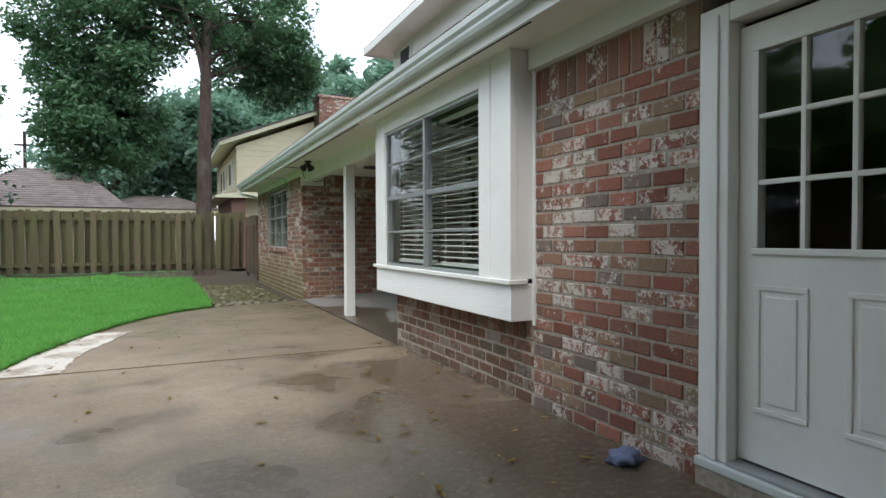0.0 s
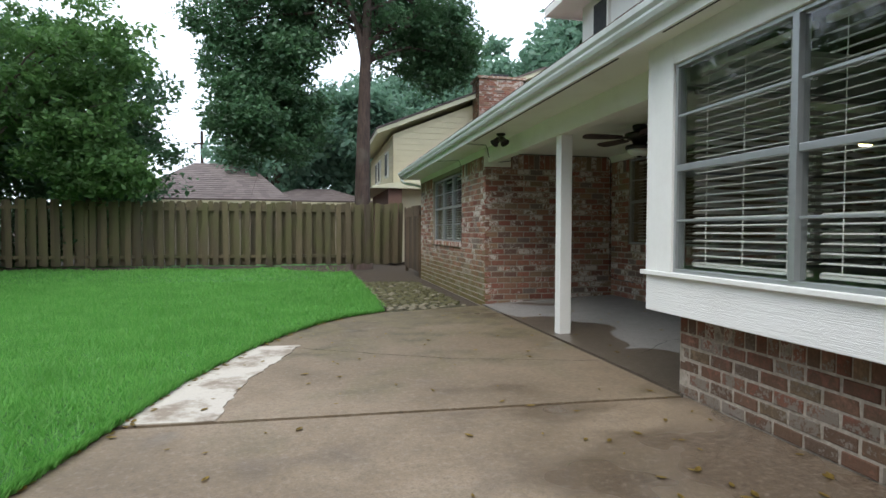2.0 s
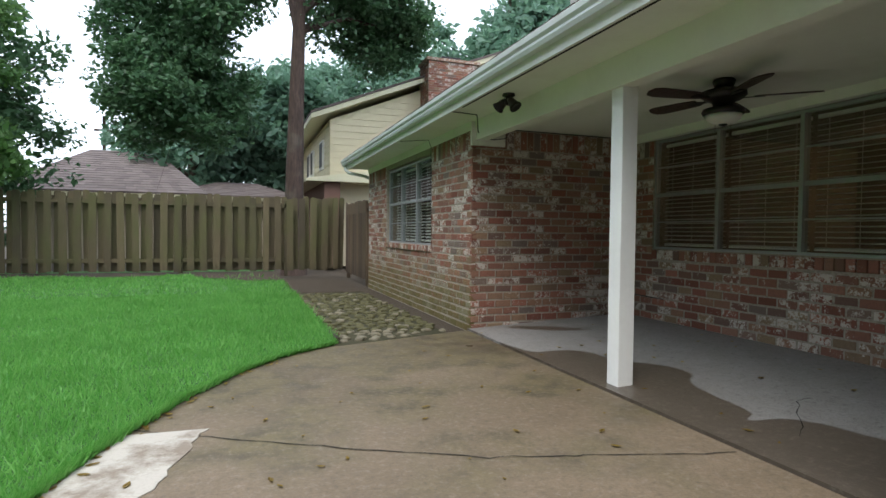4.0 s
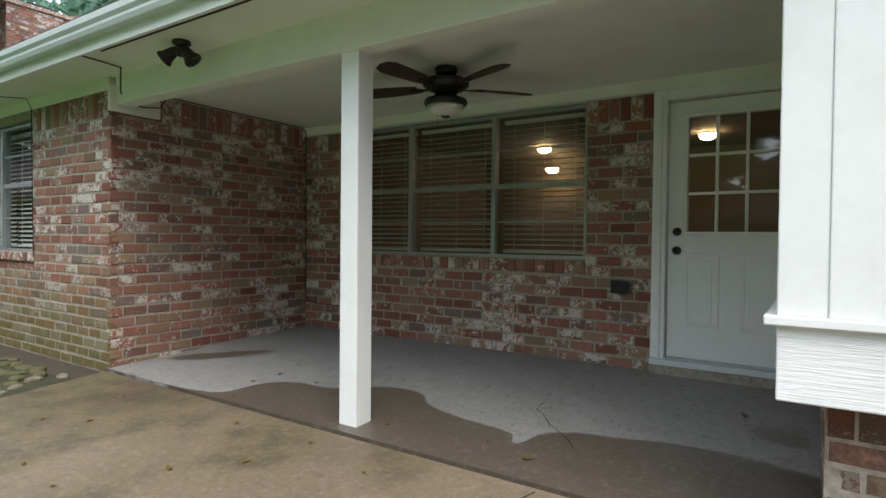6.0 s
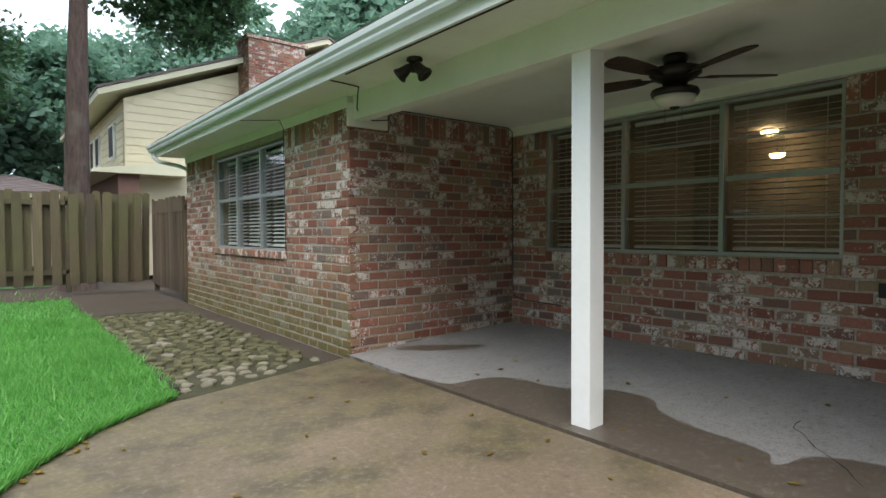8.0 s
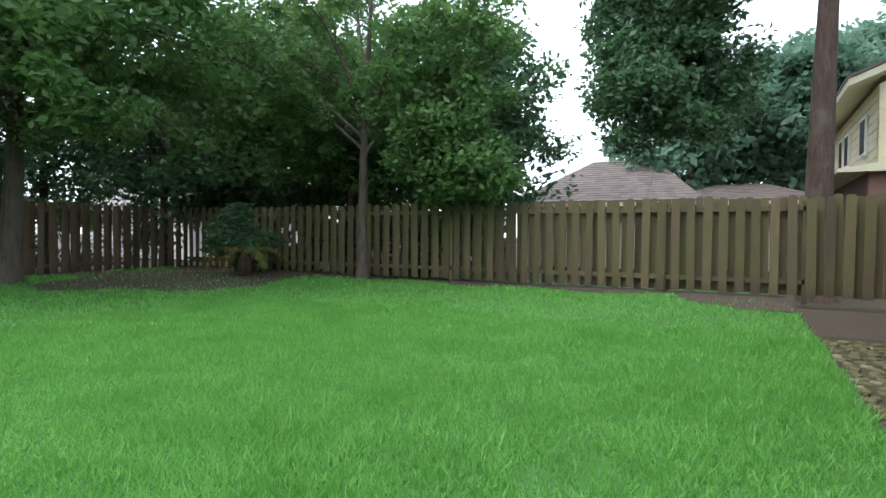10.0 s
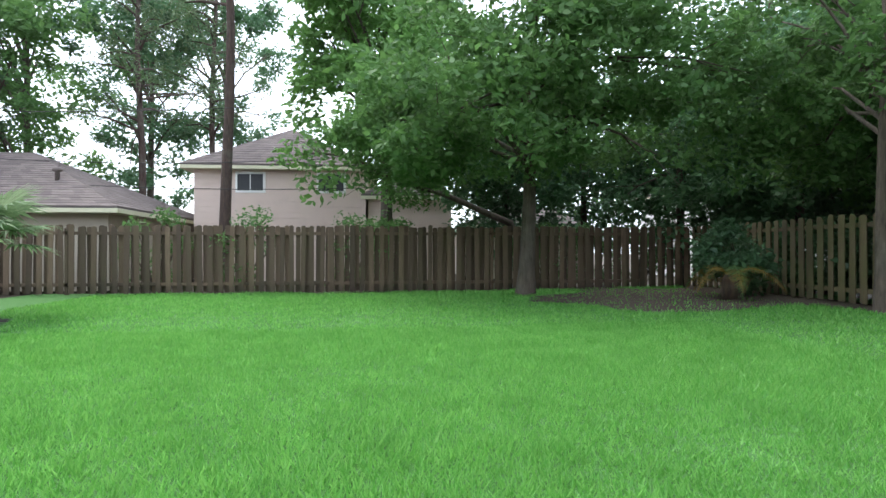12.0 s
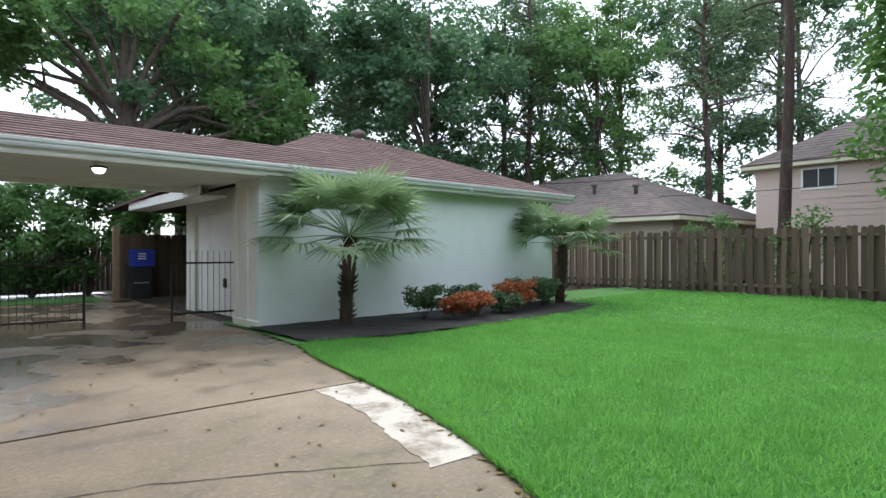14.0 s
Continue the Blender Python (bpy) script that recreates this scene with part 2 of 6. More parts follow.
def concrete_f(wetline):
    def f(nt, b):
        p = pos(nt)
        n1 = noise_n(nt, p, 0.55, 5, 0.6)
        n2 = noise_n(nt, p, 4.5, 6, 0.65)
        n3 = noise_n(nt, p, 75, 5, 0.7)
        sep = nt.nodes.new("ShaderNodeSeparateXYZ")
        nt.links.new(p, sep.inputs[0])
        if wetline:
            dry = mixc(nt, mrange(nt, n2, 0.3, 0.7, 0, 0.5), (0.27, 0.255, 0.24), (0.17, 0.158, 0.145))
            wetc = mixc(nt, n2, (0.075, 0.058, 0.043), (0.11, 0.088, 0.066))
            # the rain reaches in as far as a wavering tide line
            tide = nt.nodes.new("ShaderNodeFloatCurve")
            cv = tide.mapping.curves[0]
            line = [(6.5, 3.3), (6.92, 3.4), (7.2, 3.4), (7.45, 3.34), (7.75, 3.27), (7.93, 3.12), (7.985, 2.95), (8.05, 3.06), (8.3, 3.12), (8.6, 3.17), (8.8, 3.25), (8.95, 3.41), (9.1, 3.45), (9.35, 3.38), (9.6, 3.19), (10.0, 3.13), (10.2, 2.95), (10.28, 2.66), (11.8, 2.60)]
            for k, (ya, xa) in enumerate(line):
                q = ((ya - 6.5) / 5.3, (xa - 2.5) / 1.5)
                if k == 0:
                    cv.points[0].location = q
                elif k == len(line) - 1:
                    cv.points[-1].location = q
                else:
                    cv.points.new(*q)
            tide.mapping.update()
            nt.links.new(mrange(nt, sep.outputs["Y"], 6.5, 11.8), tide.inputs["Value"])
            ragged = math_n(nt, 'MULTIPLY', math_n(nt, 'SUBTRACT', noise_n(nt, p, 6.0, 3, 0.5), 0.5), 0.07)
            w = math_n(nt, 'SUBTRACT', math_n(nt, 'ADD', sep.outputs["X"], ragged), mrange(nt, tide.outputs["Value"], 0, 1, 2.5, 4.0))
            # two small pools left standing further in
            pools = None
            for cx, cy, rot, ra, rb in ((3.38, 11.31, -42, 0.47, 0.13), (3.80, 6.74, 60, 0.16, 0.11)):
                mp = nt.nodes.new("ShaderNodeMapping")
                mp.vector_type = 'TEXTURE'
                mp.inputs["Location"].default_value = (cx, cy, 0)
                mp.inputs["Rotation"].default_value = (0, 0, radians(rot))
                mp.inputs["Scale"].default_value = (ra, rb, 1000)
                nt.links.new(p, mp.inputs["Vector"])
                ln = nt.nodes.new("ShaderNodeVectorMath")
                ln.operation = 'LENGTH'
                nt.links.new(mp.outputs[0], ln.inputs[0])
                inside = mrange(nt, math_n(nt, 'ADD', ln.outputs["Value"], math_n(nt, 'MULTIPLY', ragged, 8.0)), 0.95, 1.05, 1.0, 0.0)
                pools = inside if pools is None else math_n(nt, 'MAXIMUM', pools, inside)
            wet = math_n(nt, 'MAXIMUM', mrange(nt, w, -0.008, 0.008, 1.0, 0.0), pools)
            c = mixc(nt, wet, dry, wetc)
            nt.links.new(mrange(nt, wet, 0, 1, 0.72, 0.34), b.inputs["Roughness"])
        else:
            c = ramp(nt, n1, [(0.32, (0.13, 0.092, 0.052)), (0.5, (0.215, 0.158, 0.100)), (0.68, (0.32, 0.245, 0.170))])
            c = mixc(nt, mrange(nt, n2, 0.45, 0.8, 0, 0.45), c, (0.12, 0.092, 0.062))
            algae = mrange(nt, math_n(nt, 'ADD', math_n(nt, 'MULTIPLY', noise_n(nt, p, 1.1, 4), 0.8), mrange(nt, sep.outputs["Y"], 6.0, 11.5, -0.10, 0.19)), 0.37, 0.52, 0, 0.85)
            c = mixc(nt, algae, c, mixc(nt, mrange(nt, n2, 0.4, 0.6), (0.060, 0.048, 0.022), (0.135, 0.108, 0.046)))
            # damp sheets near the gate and the wall
            d = math_n(nt, 'ADD', noise_n(nt, p, 0.8, 3), math_n(nt, 'ADD', mrange(nt, sep.outputs["Y"], 1.0, 7.0, 0.16, -0.05), math_n(nt, 'ADD', mrange(nt, sep.outputs["X"], 0.0, 2.5, -0.06, 0.10), mrange(nt, sep.outputs["Y"], 6.46, 6.50, 0.05, -0.05))))
            damp = mrange(nt, d, 0.52, 0.66)
            c = mixc(nt, math_n(nt, 'MULTIPLY', damp, 0.7), c, (0.085, 0.062, 0.045))
            nt.links.new(mrange(nt, damp, 0, 1, 0.62, 0.16), b.inputs["Roughness"])
        c = mixc(nt, mrange(nt, n3, 0.42, 0.72, 0, 0.6), c, (0.075, 0.06, 0.045))
        n4 = noise_n(nt, p, 22, 5, 0.75)
        c = mixc(nt, mrange(nt, n4, 0.52, 0.70, 0, 0.35), c, (0.34, 0.30, 0.25))
        c = mixc(nt, mrange(nt, n4, 0.34, 0.44, 0.45, 0), c, (0.06, 0.048, 0.034))
        nt.links.new(c, b.inputs["Base Color"])
        bump(nt, b, math_n(nt, 'ADD', n3, n2), 0.3, 0.004)
    return f
M_CONC = mat("damp_concrete", concrete_f(False))
M_PORCH = mat("porch_concrete", concrete_f(True))

def patch_f(nt, b):
    p = pos(nt)
    n1 = noise_n(nt, p, 2.6, 6, 0.7)
    n2 = noise_n(nt, p, 60, 3)
    c = mixc(nt, mrange(nt, n1, 0.46, 0.60), (0.47, 0.43, 0.37), (0.22, 0.175, 0.13))
    c = mixc(nt, mrange(nt, n2, 0.4, 0.8, 0, 0.3), c, (0.3, 0.27, 0.22))
    nt.links.new(c, b.inputs["Base Color"])
    b.inputs["Roughness"].default_value = 0.75
    bump(nt, b, n1, 0.3, 0.006)
M_PATCH = mat("new_cement", patch_f)

def soil_f(nt, b):
    p = pos(nt)
    n1, n2 = noise_n(nt, p, 1.2, 5), noise_n(nt, p, 30, 5)
    c = mixc(nt, n1, (0.035, 0.026, 0.018), (0.075, 0.055, 0.035))
    c = mixc(nt, mrange(nt, n2, 0.5, 0.8, 0, 0.6), c, (0.10, 0.075, 0.045))
    nt.links.new(c, b.inputs["Base Color"])
    b.inputs["Roughness"].default_value = 0.95
    bump(nt, b, n2, 0.8, 0.02)
M_SOIL = mat("soil", soil_f)
M_MULCH = plain("black_mulch", (0.018, 0.015, 0.014), 0.9, 0, 0.6, 40)

def lawn_f(nt, b):
    p = pos(nt)
    n1, n2 = noise_n(nt, p, 0.6, 4), noise_n(nt, p, 90, 3)
    c = mixc(nt, n1, (0.065, 0.200, 0.04), (0.10, 0.260, 0.06))
    c = mixc(nt, mrange(nt, n2, 0.35, 0.7, 0, 0.5), c, (0.03, 0.11, 0.014))
    nt.links.new(c, b.inputs["Base Color"])
    b.inputs["Roughness"].default_value = 0.9
    bump(nt, b, n2, 1.0, 0.03)
M_LAWN = mat("lawn_turf", lawn_f)

def leaf_mat(name, a, c, trans=0.35, rough=0.5, patch=0.55):
    def f(nt, b):
        r = isl(nt)
        big = noise_n(nt, pos(nt), patch, 3)
        col = mixc(nt, r, a, c)
        col = mixc(nt, mrange(nt, big, 0.35, 0.7, 0, 0.45), col, tuple(x * 0.7 for x in a))
        nt.links.new(col, b.inputs["Base Color"])
        b.inputs["Roughness"].default_value = rough
        b.inputs["Specular IOR Level"].default_value = 0.35
        tl = nt.nodes.new("ShaderNodeBsdfTranslucent")
        nt.links.new(mixc(nt, 0.35, col, (c[0] * 1.3, c[1] * 1.4, c[2])), tl.inputs["Color"])
        mx = nt.nodes.new("ShaderNodeMixShader")
        mx.inputs[0].default_value = trans
        nt.links.new(b.outputs[0], mx.inputs[1])
        nt.links.new(tl.outputs[0], mx.inputs[2])
        nt.links.new(mx.outputs[0], nt.nodes["Material Output"].inputs["Surface"])
    return mat(name, f)
M_GRASS = leaf_mat("grass_blade", (0.075, 0.29, 0.045), (0.25, 0.52, 0.15), 0.5, patch=1.7)
M_LEAF_OAK = leaf_mat("oak_leaf", (0.062, 0.150, 0.045), (0.155, 0.285, 0.10), 0.45)
M_LEAF_DARK = leaf_mat("dark_leaf", (0.052, 0.125, 0.062), (0.12, 0.23, 0.118), 0.4, 0.4)
# paler and bluer: the haze of distance is put into this leaf colour
M_LEAF_HAZED = leaf_mat("haze_tinted_leaf", (0.10, 0.20, 0.145), (0.19, 0.32, 0.235), 0.45)
M_LEAF_BRIGHT = leaf_mat("fresh_leaf", (0.085, 0.20, 0.05), (0.17, 0.32, 0.10), 0.45)
M_LEAF_PINE = leaf_mat("pine_needle", (0.07, 0.12, 0.06), (0.13, 0.19, 0.09), 0.3)
M_PALM = leaf_mat("palm_frond", (0.10, 0.18, 0.085), (0.28, 0.37, 0.22), 0.4)
M_NANDINA_G = leaf_mat("shrub_green_leaf", (0.05, 0.11, 0.05), (0.12, 0.19, 0.09))
M_NANDINA_R = leaf_mat("shrub_orange_leaf", (0.32, 0.07, 0.035), (0.50, 0.19, 0.08))
M_SAGO = leaf_mat("yellowed_frond", (0.20, 0.15, 0.03), (0.32, 0.22, 0.06))
M_FLOWER = leaf_mat("red_blossom", (0.45, 0.03, 0.05), (0.6, 0.08, 0.1))
M_LITTER = leaf_mat("fallen_leaf", (0.16, 0.08, 0.03), (0.42, 0.32, 0.06), 0.1)

def bark(name, a, c):
    def f(nt, b):
        n = noise_n(nt, pos(nt, (5, 5, 0.9)), 3.0, 6, 0.7)
        n2 = noise_n(nt, pos(nt), 1.5, 3)
        col = mixc(nt, mrange(nt, n, 0.35, 0.7), a, c)
        col = mixc(nt, mrange(nt, n2, 0.5, 0.75, 0, 0.4), col, (0.16, 0.16, 0.13))
        nt.links.new(col, b.inputs["Base Color"])
        b.inputs["Roughness"].default_value = 0.9
        bump(nt, b, n, 1.0, 0.03)
    return mat(name, f)
M_BARK = bark("bark", (0.045, 0.034, 0.026), (0.12, 0.095, 0.072))
M_BARK_PINE = bark("pine_bark", (0.034, 0.022, 0.018), (0.090, 0.058, 0.045))
M_BARK_PALM = bark("palm_bark", (0.022, 0.013, 0.009), (0.085, 0.050, 0.028))
M_STONE = plain("stepping_stone", (0.21, 0.185, 0.125), 0.85, 0, 0.8, 9)
M_MOSSBED = plain("mossy_earth", (0.050, 0.046, 0.018), 0.95, 0, 0.7, 5)
M_STONE_MOSS = plain("mossy_stone", (0.105, 0.098, 0.042), 0.9, 0, 0.6, 12)
M_BLUE = plain("blue_sign", (0.02, 0.05, 0.35), 0.5)
M_BIN = plain("dark_bin_plastic", (0.015, 0.018, 0.022), 0.5)
M_RAG = plain("blue_grey_cloth", (0.16, 0.19, 0.30), 0.9, 0, 0.4, 25)
M_CRACK = plain("joint_dirt", (0.02, 0.017, 0.013), 0.95)

# ---- helpers of this scene ----
def mesh_ob(name, bm, material, parent=None, label=""):
    me = bpy.data.meshes.new(name)
    bm.normal_update()
    bm.to_mesh(me)
    bm.free()
    me.materials.append(material)
    ob = new(name, me)
    if parent is not None:
        ob.parent = parent
    if label:
        ob["label"] = label
    return ob

def part(name, bm, material, parent, label=""):
    return mesh_ob(name, bm, material, parent, label)

def thing(name, label, category, m=None, group="", kind=""):
    ob = new(name)
    ob.empty_display_size = 0.1
    if m is not None:
        ob.matrix_world = m
    return tagged(ob, label, category, group, kind)

def box(bm, x0, x1, y0, y1, z0, z1, bev=0.0):
    r = bmesh.ops.create_cube(bm, size=1.0)
    bmesh.ops.scale(bm, vec=(abs(x1 - x0), abs(y1 - y0), abs(z1 - z0)), verts=r["verts"])
    bmesh.ops.translate(bm, vec=((x0 + x1) / 2, (y0 + y1) / 2, (z0 + z1) / 2), verts=r["verts"])
    if bev:
        es = {e for v in r["verts"] for e in v.link_edges}
        bmesh.ops.bevel(bm, geom=list(es), offset=bev, segments=2, affect='EDGES', profile=0.5)
    return bm

def bx(*a, bev=0.0):
    return box(bmesh.new(), *a, bev=bev)

def tube(bm, pts, radii, n=8, caps=True):
    rings = []
    up = Vector((0, 0, 1))
    for i, p in enumerate(pts):
        p = Vector(p)
        d = Vector(pts[min(i + 1, len(pts) - 1)]) - Vector(pts[max(i - 1, 0)])
        d.normalize()
        s = d.cross(up if abs(d.z) < 0.95 else Vector((1, 0, 0))).normalized()
        t = s.cross(d)
        r = radii[i] if isinstance(radii, (list, tuple)) else radii
        rings.append([bm.verts.new(p + r * (math.cos(a) * s + math.sin(a) * t)) for a in (2 * math.pi * k / n for k in range(n))])
    for a, c in zip(rings, rings[1:]):
        for k in range(n):
            f = bm.faces.new((a[k], a[(k + 1) % n], c[(k + 1) % n], c[k]))
            f.smooth = True
    if caps:
        bm.faces.new(rings[0])
        bm.faces.new(rings[-1][::-1])
    return bm

def lathe(bm, prof, n=24, c=(0, 0, 0)):
    rings = [[bm.verts.new((c[0] + r * math.cos(a), c[1] + r * math.sin(a), c[2] + z)) for a in (2 * math.pi * k / n for k in range(n))] for r, z in prof]
    for a, d in zip(rings, rings[1:]):
        for k in range(n):
            f = bm.faces.new((a[k], a[(k + 1) % n], d[(k + 1) % n], d[k]))
            f.smooth = True
    if prof[0][0] > 1e-4:
        bm.faces.new(rings[0][::-1])
    if prof[-1][0] > 1e-4:
        bm.faces.new(rings[-1])
    return bm

def prism(bm, poly, z0, z1):
    lo = [bm.verts.new((x, y, z0)) for x, y in poly]
    hi = [bm.verts.new((x, y, z1 if not callable(z1) else z1(x, y))) for x, y in poly]
    k = len(poly)
    for i in range(k):
        bm.faces.new((lo[i], lo[(i + 1) % k], hi[(i + 1) % k], hi[i]))
    bm.faces.new(hi)
    bm.faces.new(lo[::-1])
    return bm

def from_arrays(name, verts, faces_flat, per, material, parent=None, label="", smooth=False):
    me = bpy.data.meshes.new(name)
    nf = len(faces_flat) // per
    me.vertices.add(len(verts))
    me.vertices.foreach_set("co", np.asarray(verts, np.float32).ravel())
    me.loops.add(nf * per)
    me.loops.foreach_set("vertex_index", np.asarray(faces_flat, np.int32))
    me.polygons.add(nf)
    me.polygons.foreach_set("loop_start", np.arange(0, nf * per, per, dtype=np.int32))
    me.polygons.foreach_set("loop_total", np.full(nf, per, np.int32))
    me.update(calc_edges=True)
    me.materials.append(material)
    ob = new(name, me)
    if parent is not None:
        ob.parent = parent
    if label:
        ob["label"] = label
    return ob

RNG = np.random.default_rng(7)

# ---- ground ----
def edge_x(y):
    """Where the lawn meets the driveway, and further on the stepping-stone path."""
    return float(np.interp(y, [2.0, 4.3, 5.2, 6.6, 7.6, 8.7, 9.6, 10.3, 10.8, 11.25, 11.5, 14.0, 18.2, 20], [-2.0, -1.8, -1.55, -1.3, -1.12, -0.80, -0.45, -0.08, 0.3, 0.86, 0.92, 0.86, 0.8, 0.8]))

def lawn_z(x, y):
    f = np.clip((y - 10.0) / 9.5, 0, 1)
    g = np.clip((-x - 5.0) / 10.0, 0, 1)
    return -0.025 + 0.07 * g * g * (3 - 2 * g) + 0.13 * f * f * (3 - 2 * f) * (1 - 0.3 * g)

bm = bmesh.new()
S = 400
box(bm, -S, S, -S, S, -0.5, -0.11)
ground = tagged(mesh_ob("ground", bm, M_SOIL), "dark damp soil ground under the yard", "ground", kind="structure")

xs, ys = np.linspace(-16.3, 3.0, 90), np.linspace(0.5, 21.5, 100)
gx, gy = np.meshgrid(xs, ys)
ex = np.vectorize(edge_x)(gy)
gx = np.minimum(gx, ex)
gz = lawn_z(gx, gy)
vv = np.stack([gx, gy, gz], -1).reshape(-1, 3)
ff = []
nx = len(xs)
for j in range(len(ys) - 1):
    for i in range(nx - 1):
        a = j * nx + i
        if abs(vv[a][0] - vv[a + 1][0]) + abs(vv[a + nx][0] - vv[a + nx + 1][0]) > 1e-4:
            ff += [a, a + 1, a + nx + 1, a + nx]
tagged(from_arrays("lawn", vv, ff, 4, M_LAWN, smooth=True), "lush bright green mown lawn turf", "lawn", kind="structure")

# bare earth under the trees and along both fences
def dirt_amount(x, y):
    d = np.minimum(20.0 - y, x + 16.35)
    corner = np.hypot((x + 12.2) / 3.4, (y - 17.6) / 3.6)
    wob = 0.25 * np.sin(x * 2.1 + y) + 0.2 * np.sin(x * 0.9 - y * 1.7)
    strip = np.hypot((x - 0.6) / 1.9, (y - 19.3) / 1.6)
    return (d < 0.75 + wob) | (corner < 1.0 + 0.5 * wob) | (strip < 1.0 + 0.3 * wob)

def sheet(name, inside, x0, x1, y0, y1, step, zf, material, label, lift=0.012):
    ax, ay = np.arange(x0, x1, step), np.arange(y0, y1, step)
    gx, gy = np.meshgrid(ax, ay)
    ok = inside(gx, gy)
    v = np.stack([gx, gy, zf(gx, gy) + lift + 0.012 * np.sin(gx * 9) * np.sin(gy * 8)], -1).reshape(-1, 3)
    n, f = len(ax), []
    for j in range(len(ay) - 1):
        for i in range(n - 1):
            if ok[j, i] and ok[j, i + 1] and ok[j + 1, i] and ok[j + 1, i + 1]:
                f += [j * n + i, j * n + i + 1, (j + 1) * n + i + 1, (j + 1) * n + i]
    return tagged(from_arrays(name, v, f, 4, material), label, "bare soil", kind="structure")
sheet("soil_bed", lambda x, y: dirt_amount(x, y) & (x < np.vectorize(edge_x)(y)), -16.2, 2.6, 5.0, 20.6, 0.2, lawn_z, M_SOIL, "bare dark earth along the fences and under the trees")

def bed_edge(x):
    return np.interp(x, [-10.7, -10.1, -9.0, -6.5, -3.6, -1.95], [2.4, 3.7, 4.1, 4.45, 4.5, 4.1])
sheet("mulch_bed", lambda x, y: (y < bed_edge(x)) & (x > -10.7) & (x < -1.95), -10.8, -1.85, 1.9, 4.8, 0.1, lambda x, y: 0 * x - 0.0, M_MULCH, "black mulch planting bed below the garage wall", 0.015)

# driveway: three cast slabs with sunk joints
ZD = -0.045
def edge_poly(y0, y1, n=14):
    return [(edge_x(y) - 0.04, y) for y in np.linspace(y0, y1, 40)]
drive = thing("driveway", "damp stained brown-grey concrete driveway with joints", "driveway", kind="structure")
def slab(pts):
    part("slab", prism(bmesh.new(), pts, -0.16, ZD), M_CONC, drive)
slab([(2.62, -11), (2.62, 2.5), (2.55, 2.55), (2.55, 6.45)] + edge_poly(6.57, 3.0) + [(-2.05, 2.98), (-2.15, -11)])
slab([(2.535, 6.495), (2.56, 11.72), (0.95, 11.2)] + edge_poly(11.2, 6.62))
part("joint", prism(bmesh.new(), [(2.56, 6.3), (2.56, 6.6), (-1.25, 6.72), (-1.3, 6.4)], -0.17, ZD - 0.035), M_CRACK, drive)
part("joint", prism(bmesh.new(), [(2.62, 6.4), (2.62, 11.75), (2.5, 11.75), (2.5, 6.4)], -0.17, ZD - 0.016), M_CRACK, drive)

def crack_line(pts, w=0.006, z=ZD):
    bm = bmesh.new()
    q = []
    for (a, b), (c, d) in zip(pts, pts[1:]):
        for k in range(8):
            t = k / 8
            q.append((a + (c - a) * t + 0.03 * noise.noise(Vector((a + t * 3, d * 2, 1))), b + (d - b) * t + 0.05 * noise.noise(Vector((c + t * 4, b, 5)))))
    q.append(pts[-1])
    for (a, b), (c, d) in zip(q, q[1:]):
        n = Vector((-(d - b), c - a)).normalized() * w * (0.5 + random.random())
        bm.faces.new([bm.verts.new((x, y, z + 0.004)) for x, y in ((a - n.x, b - n.y), (c - n.x, d - n.y), (c + n.x, d + n.y), (a + n.x, b + n.y))])
    return bm
part("crack", crack_line([(-0.75, 9.1), (-0.31, 8.83), (0.35, 8.45), (1.17, 8.02), (1.68, 7.87), (2.5, 7.66)], 0.004), M_CRACK, drive)

pts = edge_poly(6.64, 8.96, 10)
inner = [(float(np.interp(y, [6.6, 7.1, 7.6, 8.0, 8.4, 8.93], [-0.70, -0.68, -0.62, -0.50, -0.38, -0.26])) + 0.014 * math.sin(y * 17) + 0.012 * math.sin(y * 41), y) for y in np.linspace(8.93, 6.6, 34)]
tagged(mesh_ob("concrete_patch", prism(bmesh.new(), pts + inner, -0.1, ZD + 0.006), M_PATCH), "whitish new cement patch along the lawn edge", "patch", kind="structure")

def porch_z(x):
    return -0.035 + (x - 2.48) * 0.048
bm = bmesh.new()
prism(bm, [(2.556, 6.5), (4.95, 6.5), (4.95, 11.78), (2.585, 11.78)], -0.2, lambda x, y: porch_z(x))
tagged(mesh_ob("porch_floor", bm, M_PORCH), "grey porch slab with a dark wet tide mark", "floor", kind="structure")
part("crack", crack_line([(2.9, 7.6), (3.5, 8.1), (4.4, 8.25)], 0.003, porch_z(3.6)), M_CRACK, bpy.data.objects["porch_floor"])

# ---- house: brick walls with real bricks ----
COURSE, BL = 0.0935, 0.222
def brick_mesh(name, l, material):
    bm = bmesh.new()
    box(bm, 0.009, l - 0.009, -0.045, 0.03, 0.009, COURSE - 0.009, 0.0)
    for v in bm.verts:
        v.co += Vector((random.uniform(-.004, .004), random.uniform(-.003, .003), random.uniform(-.004, .004)))
    es = [e for e in bm.edges if all(v.co.y < 0 for v in e.verts)]
    bmesh.ops.bevel(bm, geom=es, offset=0.005, segments=1, affect='EDGES')
    me = bpy.data.meshes.new(name)
    bm.to_mesh(me)
    bm.free()
    me.materials.append(material)
    return me

